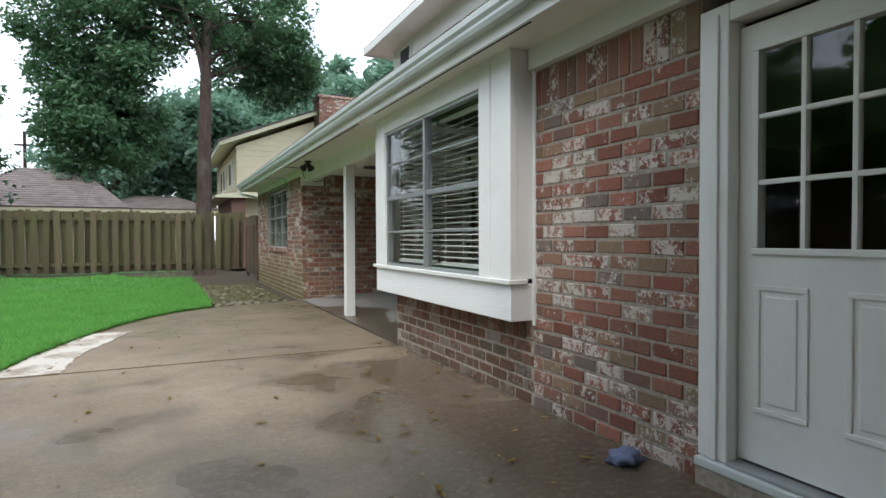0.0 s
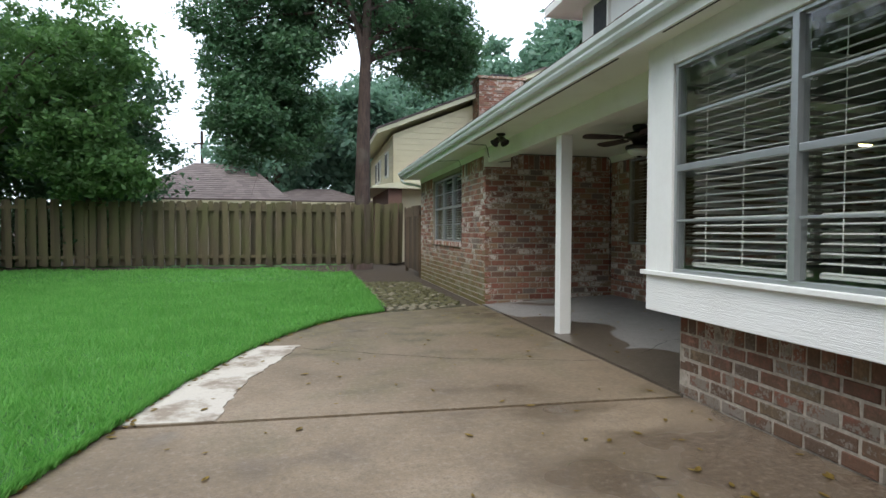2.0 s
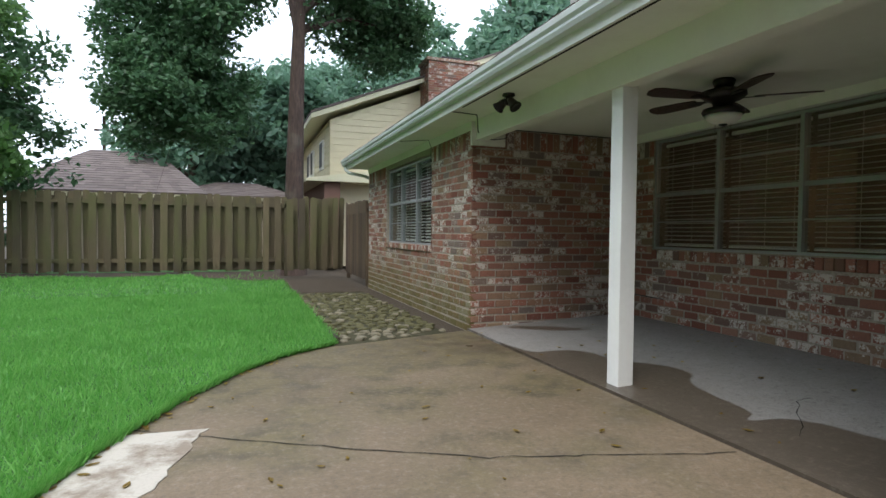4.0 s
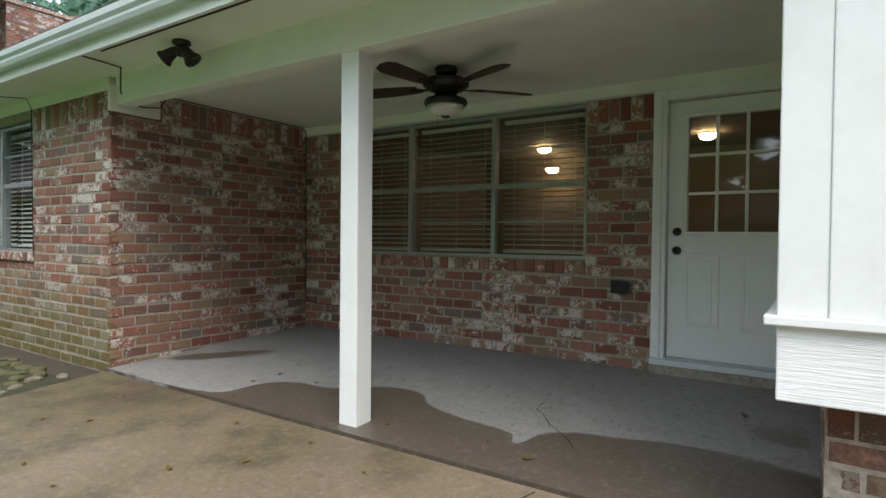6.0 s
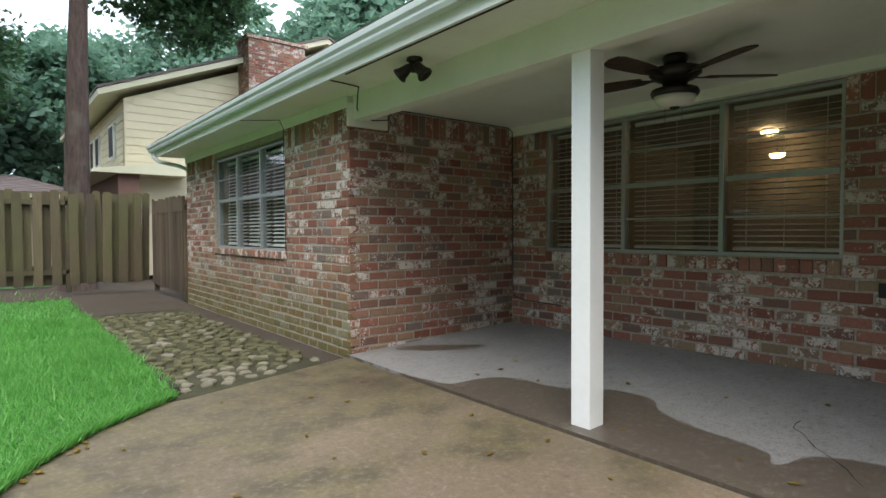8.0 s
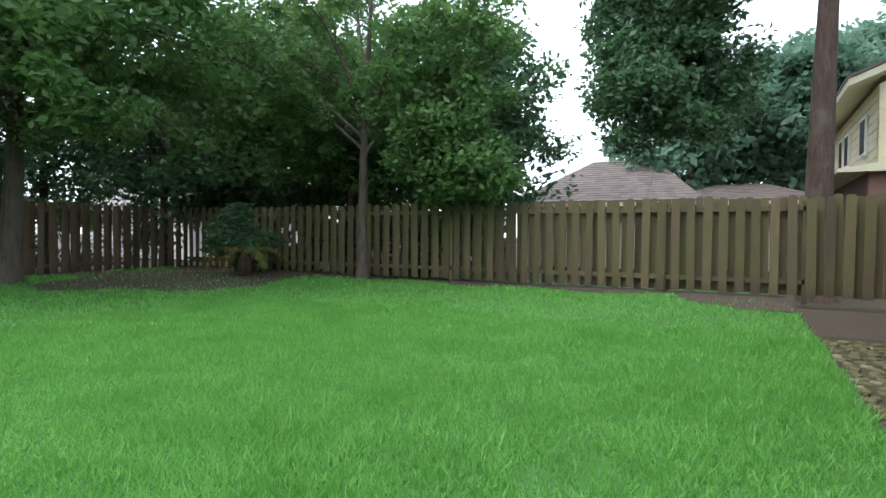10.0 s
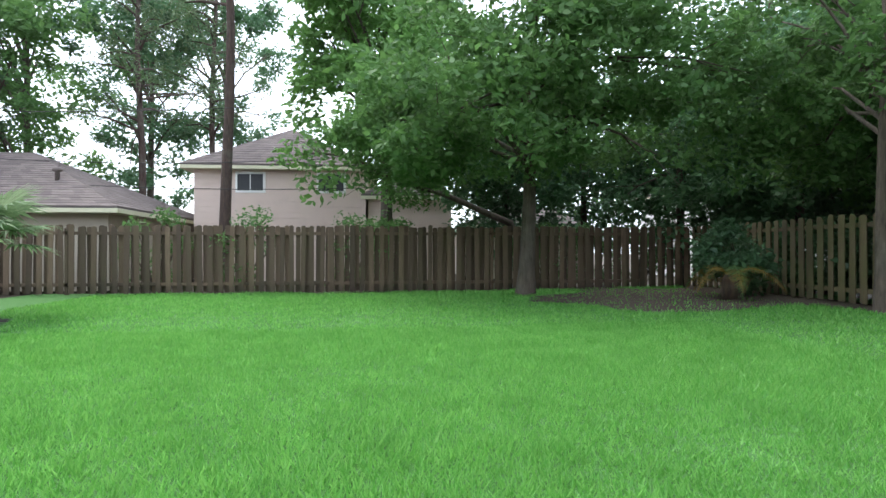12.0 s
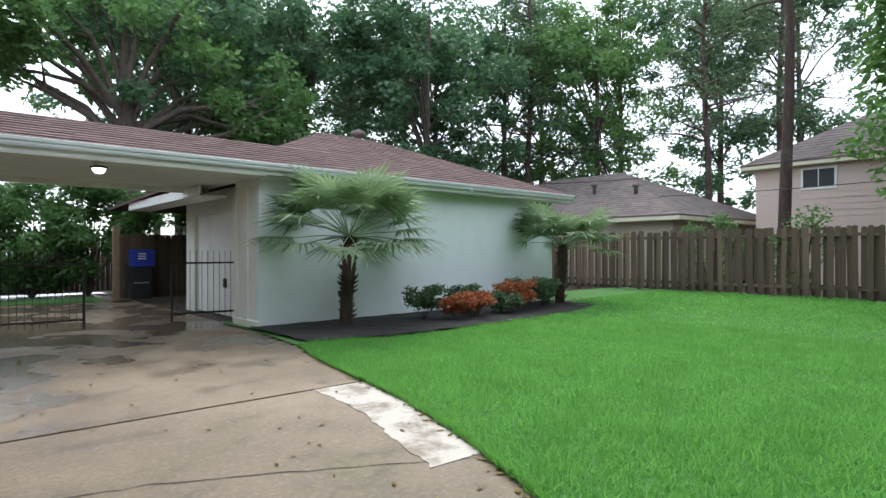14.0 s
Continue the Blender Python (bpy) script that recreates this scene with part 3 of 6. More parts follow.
def brick_wall(wall, length, courses, z0, holes, near, m1, m2, soldier=False, wave=0.0):
    """Bricks in running bond on a wall object whose face runs along its local x, outward local -y. near: stretch of x whose bricks are parts."""
    kinds = [brick_mesh("brick", BL, m1) for _ in range(5)]
    sold = [brick_mesh("soldier", 0.232, m1) for _ in range(3)]
    rest_v, rest_f, made = [], [], 0
    jobs = []
    for c in range(courses):
        z = z0 + c * COURSE
        x = -BL / 2 if c % 2 else 0.0
        while x < length - 0.02:
            a, b = max(x, 0.0), min(x + BL, length)
            x += BL
            pieces = [(a, b)]
            for hx0, hx1, hz0, hz1 in holes:
                if z + COURSE * 0.6 > hz0 and z + COURSE * 0.4 < hz1:
                    q = []
                    for s, e in pieces:
                        if e <= hx0 or s >= hx1:
                            q.append((s, e))
                        else:
                            if s < hx0 - 0.03:
                                q.append((s, hx0))
                            if e > hx1 + 0.03:
                                q.append((hx1, e))
                    pieces = q
            for s, e in pieces:
                if e - s > 0.03:
                    jobs.append((s, z, e - s))
    for s, z, l in jobs:
        m = Matrix.Translation((s, random.uniform(-0.003, 0.003), z)) @ Matrix.Diagonal((l / BL, 1, 1, 1))
        if near[0] <= s < near[1] and made < 300:
            ob = new("brick", random.choice(kinds))
            ob.parent = wall
            ob.matrix_local = m
            made += 1
        else:
            me = random.choice(kinds)
            k = len(rest_v)
            rest_v += [m @ v.co for v in me.vertices]
            rest_f += [[k + i for i in p.vertices] for p in me.polygons]
    if rest_v:
        me = bpy.data.meshes.new("brickwork")
        me.from_pydata(rest_v, [], rest_f)
        me.materials.append(m2)
        ob = new("brickwork", me)
        ob.parent = wall
        ob["kind"] = "stuff"

def rowlock(wall, x0, x1, z, h, out, m1, name="rowlock_brick"):
    """A row of bricks on edge: sills and soldier courses."""
    w = 0.094
    me = bpy.data.meshes.new(name)
    bm = bmesh.new()
    box(bm, 0.005, w - 0.005, -0.045 - out, 0.03, 0.004, h - 0.004)
    bmesh.ops.bevel(bm, geom=[e for e in bm.edges if all(v.co.y < 0 for v in e.verts)], offset=0.005, segments=1, affect='EDGES')
    bm.to_mesh(me)
    bm.free()
    me.materials.append(m1)
    n = max(1, round((x1 - x0) / w))
    for i in range(n):
        ob = new(name, me)
        ob.parent = wall
        ob.matrix_local = pose(x0 + i * (x1 - x0) / n, random.uniform(-.003, .003), z) @ Matrix.Diagonal(((x1 - x0) / n / w, 1, 1, 1))

def wall_core(name, label, m, length, z0, z1, holes, thick=0.2):
    """Mortar-coloured backing with real openings, in the same local frame as its bricks."""
    bm = bmesh.new()
    xs = sorted({0.0, length, *[h[0] for h in holes], *[h[1] for h in holes]})
    for a, b in zip(xs, xs[1:]):
        hs = sorted((h[2], h[3]) for h in holes if h[0] < (a + b) / 2 < h[1])
        z = z0
        for h0, h1 in hs + [(z1, z1)]:
            if h0 > z + 1e-3:
                box(bm, a, b, -0.039, thick, z, h0)
            z = max(z, h1)
    ob = mesh_ob(name, bm, M_MORTAR)
    ob.matrix_world = m
    return tagged(ob, label, "brick wall", kind="structure")

def west(x, y_top, z=0.0):
    """Local frame of a wall facing -x: local x runs towards -y from y_top."""
    return pose(x + 0.045, y_top, z, 0, 0, -90)

# wing wall
WH = [(17.55 - 15.97, 17.55 - 13.28, 0.95, 2.32)]
w_wing = wall_core("wall_wing", "weathered red brick wing wall, mossy below", west(2.605, 17.55), 5.765, -0.12, 2.44, WH)
# porch return wall
w_ret = wall_core("wall_porch_side", "red brick porch side wall with lime stains", pose(2.605, 11.73 + 0.045, 0), 2.3, -0.12, 2.46, [])
for v in w_ret.data.vertices:
    if v.co.x < 0.001:
        v.co.x = 0.06
# porch back wall
BH = [(11.73 - 11.19, 11.73 - 8.27, 0.97, 2.34), (11.73 - 7.71, 11.73 - 6.55, -0.1, 2.4)]
w_back = wall_core("wall_porch_back", "whitewashed red brick wall behind the porch", west(4.86, 11.73), 5.2, -0.1, 2.46, BH)
# wall by the front door and below the bay
w_door = wall_core("wall_door", "old red brick wall beside the side door", west(2.557, 3.86), 1.42, -0.15, 2.52, [])
w_bay = wall_core("wall_bay_base", "low brick wall below the bay window", west(2.557, 6.55), 2.69, -0.15, 0.62, [])
w_bay2 = wall_core("wall_bay_return", "low brick return wall below the bay", pose(4.86, 6.55 - 0.045, 0, 0, 0, 180), 2.30, -0.15, 0.62, [])

# ---- house: eaves, beam, ceiling, roof ----
bm = bmesh.new()
box(bm, 2.17, 2.66, -8, 17.75, 2.512, 2.54)
soffit = tagged(mesh_ob("soffit", bm, M_SOFFIT), "white painted eave soffit with an open seam", "soffit", kind="structure")
bm = bmesh.new()
box(bm, 2.205, 2.221, 3.4, 6.3, 2.507, 2.514)
box(bm, 2.215, 2.231, 6.9, 11.1, 2.507, 2.514)
part("seam", bm, M_CRACK, soffit)
tagged(mesh_ob("frieze_wing", bx(2.60, 2.70, 11.76, 17.6, 2.40, 2.515), M_SOFFIT), "white frieze board above the wing wall", "trim", kind="structure")
tagged(mesh_ob("frieze_back", bx(4.80, 4.90, 6.6, 11.72, 2.335, 2.44), M_SOFFIT), "white frieze board above the porch window", "trim", kind="structure")
tagged(mesh_ob("frieze_door", bx(2.50, 2.62, -8, 3.84, 2.36, 2.515), M_WHITE), "white frieze board above the side door", "trim", kind="structure")
tagged(mesh_ob("porch_ceiling", bx(2.76, 4.96, 6.3, 11.8, 2.43, 2.47), M_SOFFIT), "off-white painted porch ceiling", "ceiling", kind="structure")
tagged(mesh_ob("porch_beam", bx(2.64, 2.78, 6.2, 11.72, 2.27, 2.52, bev=0.006), M_SOFFIT), "white painted porch beam", "beam", kind="structure")
tagged(mesh_ob("beam_end_board", bx(2.58, 3.03, 11.69, 11.735, 2.21, 2.43, bev=0.004), M_SOFFIT), "white board boxed round the beam end", "trim", kind="structure")

gut = thing("gutter", "pale grey metal gutter along the eave", "gutter", kind="structure")
def gutter_profile(length):
    bm = bmesh.new()
    prof = [(0.0, 0.0), (-0.07, 0.0), (-0.085, 0.03), (-0.085, 0.05), (-0.105, 0.075), (-0.11, 0.115), (-0.105, 0.12), (-0.10, 0.112), (-0.092, 0.075), (-0.07, 0.012), (0.0, 0.012)]
    rings = [[bm.verts.new((x, y, z)) for x, z in prof] for y in (0, length)]
    for i in range(len(prof) - 1):
        bm.faces.new((rings[0][i], rings[1][i], rings[1][i + 1], rings[0][i + 1]))
    for r in rings:
        bm.faces.new(r)
    return bm
g = part("trough", gutter_profile(26.0), M_GUTTER, gut)
g.matrix_local = pose(2.17, -8, 2.585)
part("fascia", bx(2.166, 2.19, -8, 17.82, 2.50, 2.70), M_WHITE, gut)
bm = tube(bmesh.new(), [(2.12, 17.75, 2.59), (2.12, 17.75, 2.50), (2.2, 17.72, 2.42), (2.5, 17.62, 2.36), (2.58, 17.6, 2.33), (2.66, 17.62, 2.30)], 0.035, 10)
part("downspout", bm, M_GUTTER, gut)

def shingled(name, label, quad, rows, material, parent=None):
    """A roof plane a,b (eave) c,d (ridge) laid with stepped courses of tabs."""
    a, b, c, d = (Vector(p) for p in quad)
    nrm = (b - a).cross(d - a).normalized()
    if nrm.z < 0:
        nrm = -nrm
    V, F = [], []
    for r in range(rows):
        t0, t1 = r / rows, min(1, (r + 1.15) / rows)
        l0, r0, l1, r1 = a.lerp(d, t0), b.lerp(c, t0), a.lerp(d, t1), b.lerp(c, t1)
        ln = (r0 - l0).length
        n = max(1, int(ln / 0.33))
        off = random.random() * 0.6
        for i in range(n):
            s0, s1 = max(0, (i + off - 0.6) / n), min(1, (i + 1 + off - 0.6) / n) if i < n - 1 else 1
            k = len(V)
            lift = nrm * (0.018 + 0.006 * random.random())
            p0, p1, p2, p3 = l0.lerp(r0, s0) + lift, l0.lerp(r0, s1) + lift, l1.lerp(r1, s1) + nrm * 0.004, l1.lerp(r1, s0) + nrm * 0.004
            V += [p0, p1, p2, p3, p0 - lift * 1.1, p1 - lift * 1.1]
            F += [(k, k + 1, k + 2, k + 3), (k, k + 4, k + 5, k + 1)]
    me = bpy.data.meshes.new(name)
    me.from_pydata(V, [], F)
    me.materials.append(material)
    ob = new(name, me)
    if parent is not None:
        ob.parent = parent
        ob["kind"] = "stuff"
    else:
        tagged(ob, label, "roof", kind="structure")
    # solid deck
    bm = bmesh.new()
    top = [bm.verts.new(p) for p in (a, b, c, d)]
    low = [bm.verts.new(p - Vector((0, 0, 0.06))) for p in (a, b, c, d)]
    bm.faces.new(top)
    bm.faces.new(low[::-1])
    for i in range(4):
        bm.faces.new((top[i], low[i], low[(i + 1) % 4], top[(i + 1) % 4]))
    part("deck", bm, material, ob)
    return ob
shingled("roof_main", "brown asphalt shingle roof of the house", [(2.10, -8, 2.715), (2.10, 17.85, 2.715), (7.5, 17.85, 5.0), (7.5, -8, 5.0)], 30, M_SHINGLE)

# upper storey
up = thing("upper_storey", "white painted upper storey set back on the roof", "house wall", kind="structure")
part("wall", bx(5.55, 14, -8, 14.3, 3.6, 6.0), M_WHITE, up)
part("eave", bx(5.0, 14.5, -8, 14.9, 5.98, 6.08), M_WHITE, up)
part("fascia", bx(4.94, 5.0, -8, 14.96, 5.96, 6.14, bev=0.01), M_WHITE, up)
part("fascia", bx(4.94, 14.5, 14.9, 14.96, 5.96, 6.14, bev=0.01), M_WHITE, up)
win = part("window", bx(5.50, 5.56, 13.1, 13.75, 4.9, 5.85), M_WHITE, up)
part("pane", bx(5.485, 5.51, 13.17, 13.68, 4.97, 5.78), M_BIN, win)
shingled("roof_upper", "brown shingle roof of the upper storey", [(4.95, -8, 6.14), (4.95, 14.96, 6.14), (10, 14.96, 8.2), (10, -8, 8.2)], 14, M_SHINGLE)

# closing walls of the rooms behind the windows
rooms = thing("room_shell", "plain rooms behind the windows, dimness put into their dark colour", "room", kind="structure")
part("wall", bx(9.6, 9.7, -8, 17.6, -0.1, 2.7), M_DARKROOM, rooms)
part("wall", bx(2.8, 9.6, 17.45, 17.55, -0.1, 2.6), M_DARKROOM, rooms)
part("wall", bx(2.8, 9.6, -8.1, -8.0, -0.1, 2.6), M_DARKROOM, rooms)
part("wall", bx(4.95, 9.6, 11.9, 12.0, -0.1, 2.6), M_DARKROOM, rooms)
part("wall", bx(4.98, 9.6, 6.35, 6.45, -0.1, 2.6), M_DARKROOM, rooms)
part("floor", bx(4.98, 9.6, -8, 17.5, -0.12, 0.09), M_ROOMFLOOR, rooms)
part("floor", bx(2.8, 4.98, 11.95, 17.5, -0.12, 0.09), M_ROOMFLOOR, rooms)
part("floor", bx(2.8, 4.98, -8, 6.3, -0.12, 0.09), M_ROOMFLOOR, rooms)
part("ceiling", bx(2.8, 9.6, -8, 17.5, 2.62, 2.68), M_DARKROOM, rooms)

# ---- windows and doors ----
def window(name, label, m, cols, z0, z1, mid, blind, tilt, depth=0.07, trim=None):
    """Aluminium sash windows. cols: local x of the uprights; blinds hang behind the glass; outward is local -y."""
    w = thing(name, label, "window", m, kind="structure")
    x0, x1 = cols[0], cols[-1]
    f = 0.028
    bm = bmesh.new()
    for a, b, c, d in ((x0, x1, z0, z0 + f), (x0, x1, z1 - f, z1), (x0, x0 + f, z0 + f, z1 - f), (x1 - f, x1, z0 + f, z1 - f)):
        box(bm, a, b, 0, depth, c, d, 0.004)
    part("window_frame", bm, M_ALU, w)
    for c in cols[1:-1]:
        part("mullion", bx(c - 0.022, c + 0.022, -0.012, depth, z0 + f, z1 - f, bev=0.004), M_ALU, w)
    for a, b in zip(cols, cols[1:]):
        a2, b2 = a + 0.03, b - 0.03
        part("meeting_rail", bx(a2, b2, -0.006, 0.05, mid - 0.022, mid + 0.022, bev=0.004), M_ALU, w)
        for zz in ((z0 + mid) / 2, (mid + z1) / 2):
            part("glazing_bar", bx(a2, b2, 0.004, 0.03, zz - 0.008, zz + 0.008, bev=0.002), M_ALU, w)
        for c, d in ((z0 + f, mid), (mid, z1 - f)):
            p = part("pane", bx(a2, b2, 0.02, 0.024, c, d), M_GLASS, w)
            p.visible_shadow = False
    for a, b in zip(cols, cols[1:]):
        bl = thing("venetian_blind", "white venetian blind lowered behind the glass", "blind", m @ pose((a + b) / 2, 0.085 + depth, 0), group="window blinds")
        wd = b - a - 0.08
        part("head_rail", bx(-wd / 2, wd / 2, -0.02, 0.02, z1 - 0.075, z1 - 0.04), M_BLIND, bl)
        me = None
        n = int((z1 - z0 - 0.14) / blind)
        for i in range(n):
            if me is None:
                bm = bmesh.new()
                for k in range(3):
                    y0, y1 = -0.024 + 0.016 * k, -0.008 + 0.016 * k
                    s = math.sin(radians(tilt))
                    h0, h1 = 0.004 * (1 - (2 * k / 3 - 1) ** 2), 0.004 * (1 - (2 * (k + 1) / 3 - 1) ** 2)
                    bm.faces.new([bm.verts.new(q) for q in ((-wd / 2, y0, h0 + y0 * s), (wd / 2, y0, h0 + y0 * s), (wd / 2, y1, h1 + y1 * s), (-wd / 2, y1, h1 + y1 * s))])
                bmesh.ops.remove_doubles(bm, verts=bm.verts, dist=1e-5)
                bmesh.ops.solidify(bm, geom=bm.faces[:], thickness=0.002)
                sl = part("slat", bm, M_BLIND, bl)
                me = sl.data
            else:
                sl = new("slat", me)
                sl.parent = bl
            sl.location = (0, 0, z0 + 0.07 + i * blind)
        for xx in (-wd * 0.36, 0, wd * 0.36):
            part("ladder_tape", tube(bmesh.new(), [(xx, -0.026, z0 + 0.06), (xx, -0.026, z1 - 0.06)], 0.003, 4), M_BLIND, bl)
        part("bottom_rail", bx(-wd / 2, wd / 2, -0.022, 0.022, z0 + 0.042, z0 + 0.06), M_BLIND, bl)
    return w

# bay window
bay = thing("bay", "white boxed-out bay with a grained apron board", "bay window", kind="structure")
Y0, Y1 = 3.86, 6.70
part("apron", bx(2.365, 2.56, Y0, Y1, 0.575, 0.84, bev=0.006), M_SIDING_W, bay, "white wood-grained apron board")
part("sill", bx(2.335, 2.50, Y0 - 0.02, Y1 + 0.04, 0.84, 0.875, bev=0.006), M_WHITE, bay)
part("side_panel", bx(2.375, 2.62, Y0 + 0.005, Y0 + 0.05, 0.875, 2.515, bev=0.004), M_WHITE, bay)
part("corner_board", bx(2.36, 2.42, Y0, 4.13, 0.875, 2.515, bev=0.005), M_WHITE, bay)
part("corner_board", bx(2.36, 2.42, 6.55, Y1, 0.875, 2.515, bev=0.005), M_WHITE, bay)
part("jamb", bx(2.352, 2.42, 4.13, 4.30, 0.875, 2.515, bev=0.005), M_WHITE, bay)
part("jamb", bx(2.352, 2.42, 6.38, 6.55, 0.875, 2.515, bev=0.005), M_WHITE, bay)
part("head_board", bx(2.352, 2.42, 4.30, 6.38, 2.325, 2.515, bev=0.005), M_WHITE, bay)
part("corner_bead", bx(2.545, 2.575, Y0 - 0.035, Y0, 0.54, 2.42, bev=0.004), M_WHITE, bay)
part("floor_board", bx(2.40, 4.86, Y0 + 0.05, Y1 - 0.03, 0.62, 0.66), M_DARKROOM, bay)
part("side_apron", bx(2.56, 4.85, 6.66, Y1, 0.575, 0.84), M_SIDING_W, bay)
part("side_sill", bx(2.50, 4.85, 6.62, Y1 + 0.035, 0.84, 0.875), M_WHITE, bay)
part("side_head", bx(2.42, 4.85, 6.60, Y1, 2.25, 2.515), M_WHITE, bay)
part("side_post", bx(2.42, 2.62, 6.60, Y1 + 0.004, 0.875, 2.25), M_WHITE, bay)
part("side_post", bx(4.50, 4.85, 6.60, Y1, 0.875, 2.25), M_WHITE, bay)
window("window_bay", "grey aluminium sash window with white blinds", pose(2.372, 6.38, 0, 0, 0, -90), [0, 1.03, 2.08], 0.875, 2.325, 1.60, 0.052, 10)
window("window_bay_side", "narrow aluminium window on the bay side", pose(4.5, 6.70, 0, 0, 0, 180), [0, 0.94, 1.88], 0.875, 2.25, 1.60, 0.052, 30)
window("window_porch", "wide grey aluminium window with lowered blinds", pose(4.885, 11.19, 0, 0, 0, -90), [0, 1.01, 2.0, 2.92], 0.97, 2.325, 1.64, 0.05, 15)
window("window_wing", "triple aluminium sash window with blinds", pose(2.66, 15.97, 0, 0, 0, -90), [0, 0.9, 1.79, 2.69], 0.95, 2.30, 1.66, 0.05, 28)

def panel_door(name, label, m, w=0.91, h=2.03, knobs=False, edge=0.145):
    d = thing(name, label, "door", m, kind="structure")
    gx0, gx1, gz0, gz1 = edge, w - edge, 1.0, 1.90
    for nm, a, b, c, e in (("lower_leaf", 0, w, 0, gz0), ("top_rail", 0, w, gz1, h), ("stile", 0, gx0, gz0, gz1), ("stile", gx1, w, gz0, gz1)):
        part(nm, bx(a, b, 0, 0.045, c, e), M_WHITE, d)
    bm = bmesh.new()
    for a, b, c, e in ((gx0 - 0.03, gx1 + 0.03, gz0 - 0.03, gz0), (gx0 - 0.03, gx1 + 0.03, gz1, gz1 + 0.03), (gx0 - 0.03, gx0, gz0, gz1), (gx1, gx1 + 0.03, gz0, gz1)):
        box(bm, a, b, -0.012, 0.01, c, e, 0.004)
    part("glazing_frame", bm, M_WHITE, d)
    gw, gh = (gx1 - gx0) / 3, (gz1 - gz0) / 3
    for i in (1, 2):
        part("glazing_bar", bx(gx0 + gw * i - 0.011, gx0 + gw * i + 0.011, -0.008, 0.03, gz0, gz1, bev=0.003), M_WHITE, d)
        part("glazing_bar", bx(gx0, gx1, -0.006, 0.028, gz0 + gh * i - 0.011, gz0 + gh * i + 0.011, bev=0.003), M_WHITE, d)
    for i in range(3):
        for j in range(3):
            p = part("pane", bx(gx0 + gw * i + .008, gx0 + gw * (i + 1) - .008, 0.012, 0.016, gz0 + gh * j + .008, gz0 + gh * (j + 1) - .008), M_GLASS, d)
            p.visible_shadow = False
    for a, b in ((edge - 0.015, w / 2 - 0.075), (w / 2 + 0.075, w - edge + 0.015)):
        bm = bmesh.new()
        z0, z1 = 0.24, 0.83
        for q in ((a, b, z0, z0 + 0.025), (a, b, z1 - 0.025, z1), (a, a + 0.025, z0 + 0.025, z1 - 0.025), (b - 0.025, b, z0 + 0.025, z1 - 0.025)):
            box(bm, q[0], q[1], -0.009, 0.005, q[2], q[3], 0.004)
        box(bm, a + 0.05, b - 0.05, -0.007, 0.005, z0 + 0.05, z1 - 0.05, 0.005)
        part("moulded_panel", bm, M_WHITE, d)
    if knobs:
        for zz, r in ((1.0, 0.033), (0.85, 0.033)):
            k = part("knob" if zz < 0.9 else "deadbolt", lathe(bmesh.new(), [(0.0, 0.0), (r, 0.0), (r, 0.012), (r * 0.5, 0.02), (r * 0.5, 0.03), (r * 0.85, 0.04), (r * 0.7, 0.06), (0.0, 0.065)]), M_DARK, d, "dark bronze")
            k.matrix_local = pose(0.07, 0, zz, 90)
    return d

def door_case(name, m, w, h, z0, left=0.16, right=0.16, deep=0.10):
    c = thing(name, "white painted door casing with a worn threshold", "door frame", m, kind="structure")
    part("jamb", bx(-left, 0.0, -0.02, deep, z0, h + 0.09, bev=0.006), M_WHITE, c)
    part("jamb_moulding", bx(-left * 0.62, -left * 0.3, -0.034, -0.018, z0, h + 0.05, bev=0.005), M_WHITE, c)
    part("jamb", bx(w, w + right, -0.02, deep, z0, h + 0.09, bev=0.006), M_WHITE, c)
    part("head", bx(0, w, -0.018, deep, h + 0.004, h + 0.09, bev=0.006), M_WHITE, c)
    part("threshold", bx(-left, w + right, -0.05, deep, z0 - 0.05, z0 - 0.005, bev=0.008), M_GUTTER, c)
    part("step", bx(-left, w + right, -0.04, deep, z0 - 0.16, z0 - 0.052, bev=0.008), M_MORTAR, c)
    part("sweep", bx(0.0, w, -0.03, deep, z0 - 0.004, z0 + 0.012, bev=0.003), M_ALU, c)
    return c
door_case("doorframe_side", pose(2.56, 2.27, 0, 0, 0, -90), 0.82, 2.18, 0.10)
panel_door("door_side", "white panelled side door with nine-pane glazing", pose(2.615, 2.265, 0.125, 0, 0, -90), w=0.81, edge=0.10)
door_case("doorframe_porch", pose(4.83, 7.60, 0, 0, 0, -90), 0.92, 2.25, 0.20, 0.105)
panel_door("door_porch", "white panelled porch door with nine-pane glazing", pose(4.88, 7.595, 0.213, 0, 0, -90), knobs=True)
bm = bmesh.new()
box(bm, 2.575, 2.82, -8, 1.285, -0.1, 2.52)
tagged(mesh_ob("wall_south", bm, M_MORTAR), "plain brick-coloured wall beyond the side door", "wall", kind="structure")

# ---- fences ----
def picket_mesh(h, w, material):
    bm = bmesh.new()
    prof = [(-w / 2, 0), (w / 2, 0), (w / 2, h - 0.035), (w / 2 - 0.03, h), (-w / 2 + 0.03, h), (-w / 2, h - 0.035)]
    lo = [bm.verts.new((x, 0, z)) for x, z in prof]
    hi = [bm.verts.new((x, 0.018, z)) for x, z in prof]
    bm.faces.new(lo)
    bm.faces.new(hi[::-1])
    for i in range(6):
        bm.faces.new((lo[i], hi[i], hi[(i + 1) % 6], lo[(i + 1) % 6]))
    bmesh.ops.recalc_face_normals(bm, faces=bm.faces[:])
    me = bpy.data.meshes.new("picket")
    bm.to_mesh(me)
    bm.free()
    me.materials.append(material)
    return me

